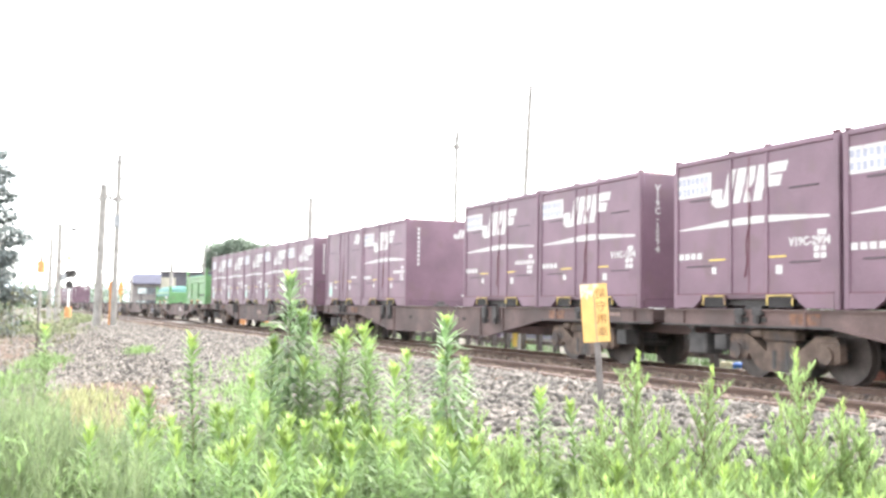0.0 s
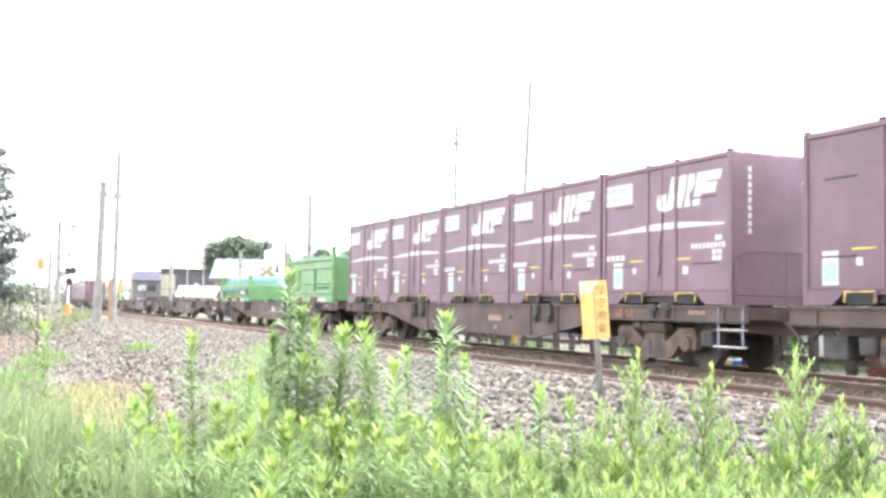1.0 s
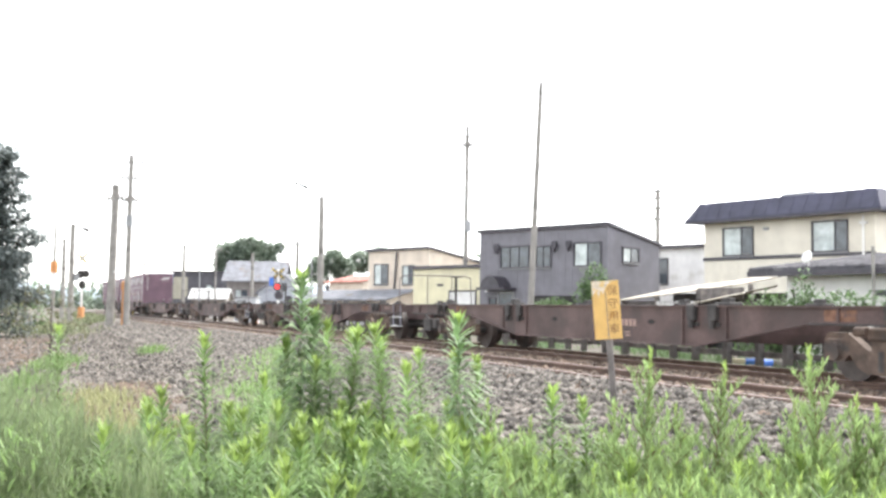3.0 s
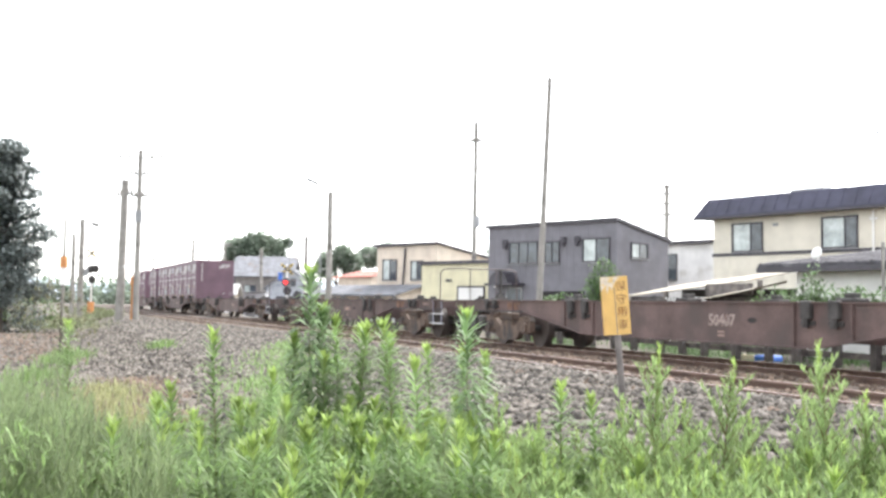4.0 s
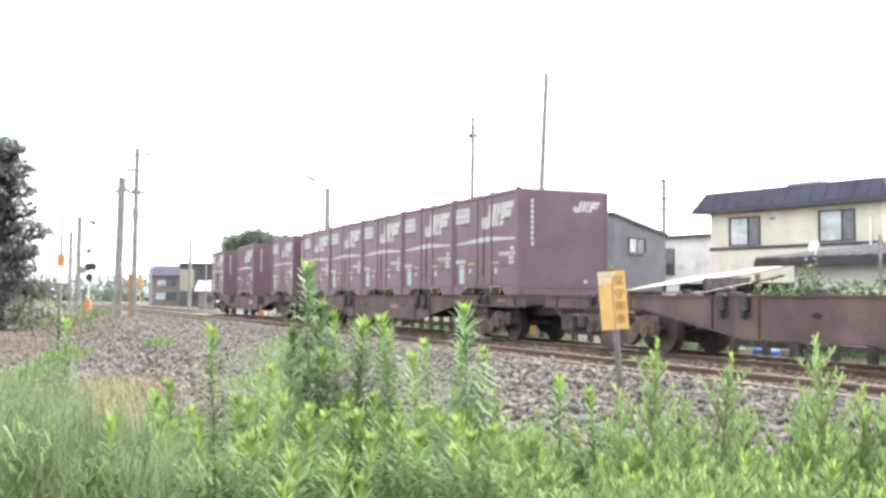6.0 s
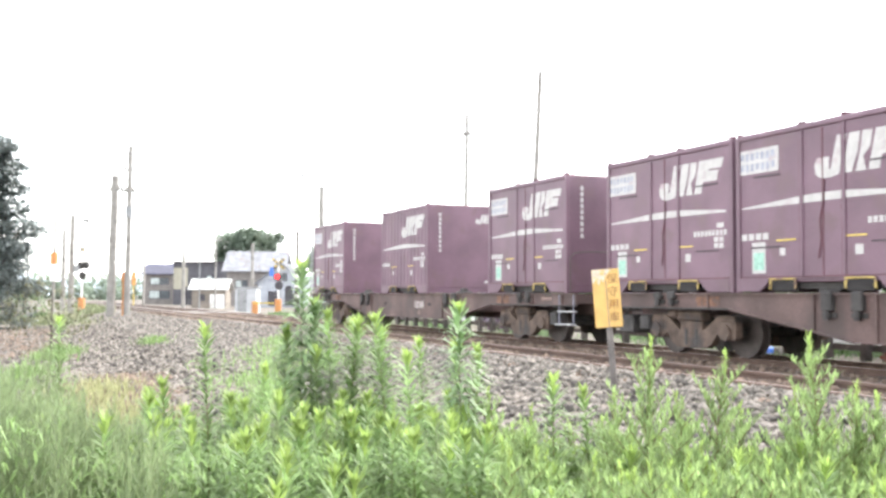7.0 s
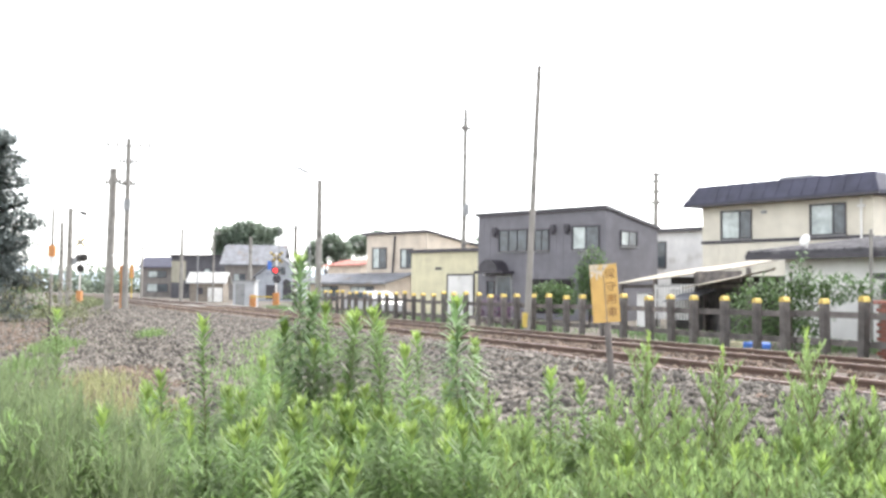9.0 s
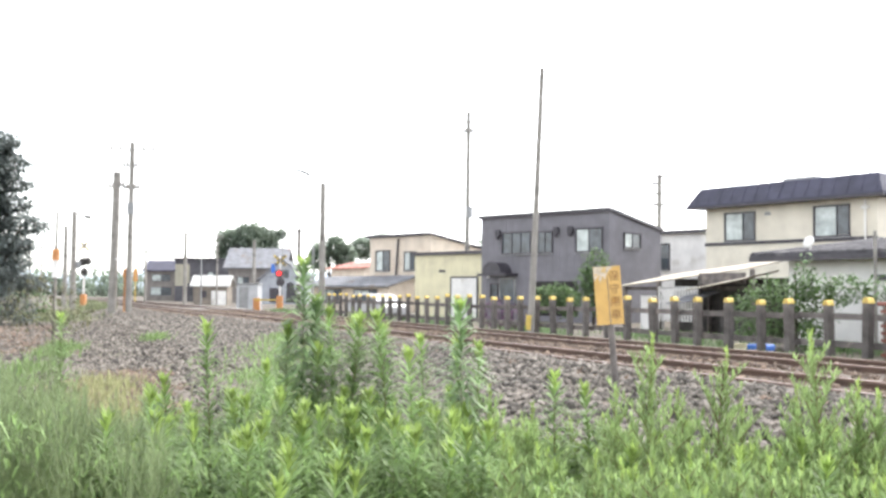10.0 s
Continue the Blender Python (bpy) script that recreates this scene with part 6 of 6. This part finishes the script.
def tuft_field(name, label, n, spots, hmin, hmax, material, seed, width=0.008, cat="grass"):
    """Blades of grass scattered round spots (x, y, half width x, half width y)."""
    rng = random.Random(seed)
    g = Leaves()
    for i in range(n):
        cx, cy, rx, ry = spots[i % len(spots)]
        x, y = cx + rng.gauss(0, 0.5) * rx, cy + rng.gauss(0, 0.5) * ry
        a = rng.uniform(0, 6.28)
        g.add(Vector((x, y, ground_z(x, y) - 0.02)), Vector((math.cos(a) * 0.5, math.sin(a) * 0.5, rng.uniform(0.7, 2.0))), rng.uniform(hmin, hmax), width * rng.uniform(0.7, 1.5), 0.5)
    ob = g.part(name, material)
    tagged(ob, label, cat, kind="stuff")


tuft_field("grass", "green grass along the foot of the fence", 16000, [(-10 - i * 1.5, 14.05 + 0.25 * (i % 3), 1.1, 0.35) for i in range(32)], 0.10, 0.32, M_SHRUB, 21, 0.014)
tuft_field("grass", "rough grass in the yards behind the fence", 9000, [(-12 - i * 2.2, 16.4 + 0.8 * (i % 4), 1.8, 1.0) for i in range(26)], 0.15, 0.5, M_SHRUB, 22, 0.02)
tuft_field("grass", "low green weeds on the gravel", 3300, [(-21.5, 5.3, 1.9, 0.8), (-19.3, 4.6, 1.9, 0.9), (-17.2, 4.7, 1.2, 0.9), (-23.6, 6.0, 1.4, 0.4), (-16.2, 3.8, 1.2, 0.7), (-18.6, 5.4, 1.5, 0.5), (-13.4, 3.2, 0.9, 0.5), (-14.6, 3.7, 0.8, 0.4), (-12.4, 3.0, 0.7, 0.4), (-11.3, 3.4, 0.9, 0.5)], 0.10, 0.36, M_LEAF, 23, 0.016)
tuft_field("grass", "sparse green tufts on the gravel", 1300, [(-26.8, 1.3, 0.9, 0.5), (-24.5, 0.9, 0.8, 0.5), (-20.0, 0.4, 1.0, 0.5), (-30, 3.9, 1.0, 0.4), (-17.5, 0.0, 1.0, 0.4)], 0.12, 0.45, M_LEAF, 24, 0.02)
tuft_field("dry_grass", "yellowing dry grass at the gravel edge", 3600, [(-14.6, 1.0, 2.0, 0.7), (-12.6, 1.3, 1.5, 0.7), (-16.2, 1.4, 1.4, 0.5), (-10.2, 0.8, 0.9, 0.35), (-9.0, 0.4, 0.8, 0.4), (-7.4, 3.3, 0.8, 0.35), (-6.4, 3.2, 0.8, 0.35), (-11.5, 0.3, 1.0, 0.4)], 0.12, 0.42, M_DRY, 25, 0.01)
tuft_field("grass", "grass verge beyond the crossing", 6000, [(-70 - 4 * i, 5.2 + 0.3 * (i % 3), 3.0, 1.2) for i in range(12)] + [(-52 - 3 * i, 2.0, 2.5, 2.0) for i in range(6)], 0.2, 0.6, M_VERGE, 26, 0.04)


tuft_field("grass", "trampled green grass where the weeds begin", 14000, [(-9 + 1.6 * i + 0.5 * (j % 2), -5.5 + 1.3 * j, 1.3, 1.1) for i in range(11) for j in range(8) if not (i < 5 and j > 4)], 0.08, 0.34, M_LEAF, 27, 0.012)


def crown(blobs, n, size, seed, density=1.0):
    """Leaf clumps on the shells of several uneven lumps (x, y, z, rx, ry, rz)."""
    rng = random.Random(seed)
    g = Leaves()
    vol = [b[3] * b[4] + b[4] * b[5] + b[3] * b[5] for b in blobs]
    for b, v in zip(blobs, vol):
        for i in range(int(n * v / sum(vol))):
            d = Vector((rng.gauss(0, 1), rng.gauss(0, 1), rng.gauss(0, 1))).normalized()
            k = (0.55 + 0.5 * rng.random()) * (1 + 0.28 * noise.noise(Vector((d.x * 2.3 + b[0], d.y * 2.3 + b[1], d.z * 2.3 + b[2]))))
            p = Vector((b[0] + d.x * b[3] * k, b[1] + d.y * b[4] * k, b[2] + d.z * b[5] * k))
            o = Vector((rng.gauss(0, 1), rng.gauss(0, 1), rng.gauss(0, 0.7))) + d * 0.6
            g.add(p, o, size * rng.uniform(0.6, 1.5), size * rng.uniform(0.4, 0.8), 0.3)
    return g


def tree(label, x, y, h, blobs, n, size, leafmat, seed, trunk=0.18, cat="tree", name="tree", z0=-0.4):
    t = tagged(new(name), label, cat)
    t.location = (x, y, z0)
    rng = random.Random(seed)
    bm = bmesh.new()
    top = Vector((rng.uniform(-0.2, 0.2), 0, h * 0.75))
    rod(bm, (0, 0, -0.2), top, trunk, 8, trunk * 0.4)
    for b in blobs:
        f = min(0.95, max(0.2, (b[2] - 0.4) / h * 0.8))
        rod(bm, top * f, (b[0], b[1], b[2]), trunk * 0.4, 6, trunk * 0.12)
    part("trunk", bm, M_BARK, t)
    crown(blobs, n, size, seed).part("crown", leafmat, t)
    return t


# dark pine beside the line, cropped by the view's edge
rng0 = random.Random(31)
pine = []
for i in range(22):
    z = 1.4 + i * 0.295
    a = i * 2.2
    reach = 2.85 * (1.0 - 0.042 * i) * rng0.uniform(0.6, 1.1)
    pine.append((math.cos(a) * reach, math.sin(a) * reach * 0.8, z, 1.0 * rng0.uniform(0.8, 1.3), 0.95, 0.36))
pine += [(0.0, 0.0, 2.4, 1.3, 1.2, 1.3), (0.1, 0, 4.4, 1.1, 1.0, 1.3), (0, 0, 6.0, 0.9, 0.8, 1.0), (0, 0, 7.3, 0.4, 0.4, 0.5)]
tree("dark old pine with layered ragged branches", -45.4, -0.75, 8.0, pine, 30000, 0.17, M_PINE, 32, 0.3)
tree("broad leafy tree behind distant houses", -150, 32.8, 11.5, [(-1, -2.6, 8.2, 2.5, 2.1, 2.6), (1, -0.4, 9.0, 2.5, 2.2, 2.6), (0, 1.8, 8.6, 2.5, 2.0, 2.6), (0, 3.4, 8.0, 2, 1.3, 2.6), (0, -1, 6, 2.5, 3.4, 2.5), (0, 4.9, 10.2, 0.8, 0.8, 0.6)], 17000, 0.5, M_TREE, 33, 0.4)
tree("round tree behind the orange house", -135, 40.8, 9.6, [(0, -1.5, 6.3, 1.8, 1.7, 1.8), (0, 0.8, 7.6, 1.8, 1.6, 1.7), (0, 2.2, 6.4, 1.6, 1.5, 1.8)], 7000, 0.4, M_TREE, 34, 0.25)
tree("dark tree behind the peach house", -142, 49.5, 10.5, [(0, -1.6, 8.0, 1.9, 1.8, 1.6), (0, 1.4, 8.5, 2.2, 2.0, 1.8), (0, 3.4, 7.4, 1.8, 1.5, 1.5)], 7000, 0.4, M_TREE, 35, 0.25)
tree("green tree between two houses", -75, 36.5, 6.4, [(0, 0, 5.2, 1.2, 1.2, 1.1), (0.3, 1.2, 4.4, 1.1, 1.1, 1.1)], 1800, 0.3, M_TREE, 36, 0.12)
tree("leafy shrub growing by the grey house", -36.1, 22.3, 3.6, [(0, 0, 1.5, 0.8, 0.7, 0.9), (0.1, 0.1, 2.5, 0.65, 0.6, 0.8), (-0.35, 0, 2.0, 0.55, 0.5, 0.6), (0.4, 0, 1.2, 0.6, 0.5, 0.7)], 3200, 0.13, M_SHRUB, 37, 0.07, "shrub", "shrub")
tree("low garden bushes behind the fence", -39.4, 22.2, 1.8, [(-0.7, 0, 1.2, 0.6, 0.5, 0.55), (0.3, 0.1, 1.35, 0.6, 0.5, 0.55), (1.1, 0.2, 1.0, 0.7, 0.5, 0.6)], 2600, 0.14, M_SHRUB, 38, 0.05, "shrub", "shrub")
tree("purple flowering bush behind the fence", -32.5, 16.2, 1.2, [(-0.8, 0, 0.6, 0.6, 0.4, 0.5), (0.2, 0, 0.75, 0.6, 0.4, 0.5), (1.0, 0, 0.6, 0.5, 0.4, 0.45)], 2000, 0.08, M_PURPLE, 39, 0.03, "shrub", "shrub")
tree("leafy vine smothering a trellis beside the garage", -19.0, 17.4, 2.6, [(-1.6, 0.1, 0.9, 0.7, 0.5, 0.7), (-0.9, 0, 1.1, 0.7, 0.5, 0.8), (-0.1, 0.1, 1.0, 0.7, 0.5, 0.9), (0.3, 0, 1.75, 0.25, 0.3, 0.6), (0.5, 0.1, 1.1, 0.6, 0.5, 0.8), (1.1, 0.4, 1.55, 0.6, 0.4, 0.35)],
     4600, 0.11, M_SHRUB, 40, 0.05, "vine", "vine")
tree("vine trailing under the garage eaves", -16.0, 18.2, 2.2, [(-1.2, 0, 1.55, 0.6, 0.3, 0.28), (-0.4, 0, 1.5, 0.6, 0.3, 0.25), (0.4, 0, 1.65, 0.6, 0.3, 0.35), (1.2, 0, 1.5, 0.7, 0.3, 0.4), (0.2, 0, 2.1, 0.2, 0.2, 0.3), (1.5, 0, 0.9, 0.6, 0.3, 0.6)],
     2000, 0.11, M_SHRUB, 41, 0.04, "vine", "vine")
tree("straggly grey-green weeds on the gravel", -28.6, 1.1, 1.9, [(0, -0.3, 1.2, 0.8, 0.4, 0.8), (0.3, 0.3, 1.0, 0.7, 0.35, 0.7), (-0.5, 0.7, 0.7, 0.7, 0.4, 0.5), (0.4, -0.9, 0.9, 0.6, 0.4, 0.6)], 650, 0.10, M_DRYWEED, 42, 0.03, "weed", "weed_clump")

tree("dark scrub round the foot of the pine", -46.5, -0.4, 2.0, [(0, -1.6, 0.9, 1.4, 1.1, 0.9), (0.4, -0.2, 0.7, 1.2, 0.9, 0.8), (0.2, 0.9, 0.55, 1.0, 0.7, 0.6), (-0.5, -0.8, 1.5, 1.1, 0.9, 0.7)], 4200, 0.13, M_PINE, 44, 0.05, "shrub", "shrub")
# far tree line and low hills beyond the crossing
rngf = random.Random(50)
far = [(-230 - rngf.uniform(0, 90), -70 + i * 7.0, rngf.uniform(1.0, 3.0), 6, 5, rngf.uniform(2.0, 4.5)) for i in range(34)]
ob = crown(far, 16000, 1.5, 51).part("distant_trees", M_TREE)
tagged(ob, "distant line of dark green trees", "trees", kind="stuff")
tree("dark bushes beside the crossing approach", -62, 0.2, 2.4, [(0, -2.5, 1.2, 1.5, 1.5, 1.2), (0, -0.5, 1.0, 1.2, 1.2, 1.1), (0, 1.2, 0.7, 1.0, 0.9, 0.8), (-2, -4.5, 1.4, 2, 2, 1.4)], 2600, 0.22, M_SHRUB, 43, 0.06, "shrub", "shrub")
# the hills' pale blue-grey has the distance haze painted in
M_HILL = mat("hill_with_painted_haze", (0.42, 0.48, 0.55), 1.0, 0, 0.08, 0.01, 0.2, 0.0)
bm = bmesh.new()
prev = None
for i in range(61):
    y = -1500 + i * 60
    z = 40 + 45 * abs(noise.noise((y * 0.002, 3.1, 0))) + 15 * noise.noise((y * 0.008, 1.1, 0))
    cur = [bm.verts.new((-2400, y, -5)), bm.verts.new((-2600, y, z)), bm.verts.new((-2900, y, -5))]
    if prev:
        for a in range(2):
            bm.faces.new((prev[a], cur[a], cur[a + 1], prev[a + 1]))
    prev = cur
tagged(part("hills", bm, M_HILL), "low hills on the horizon, painted blue-grey for haze", "hills", kind="structure")


# ---- motion of the train ----
def motions():
    times = [0, 0.1, 0.2, 0.5] + list(range(1, 10)) + [9.5, 9.8, 9.9, 10]
    for thing, x, z in MOVERS:
        walk(thing, [(t, pose(x + SPEED * t, Y_TRAIN, z)) for t in times])


motions()
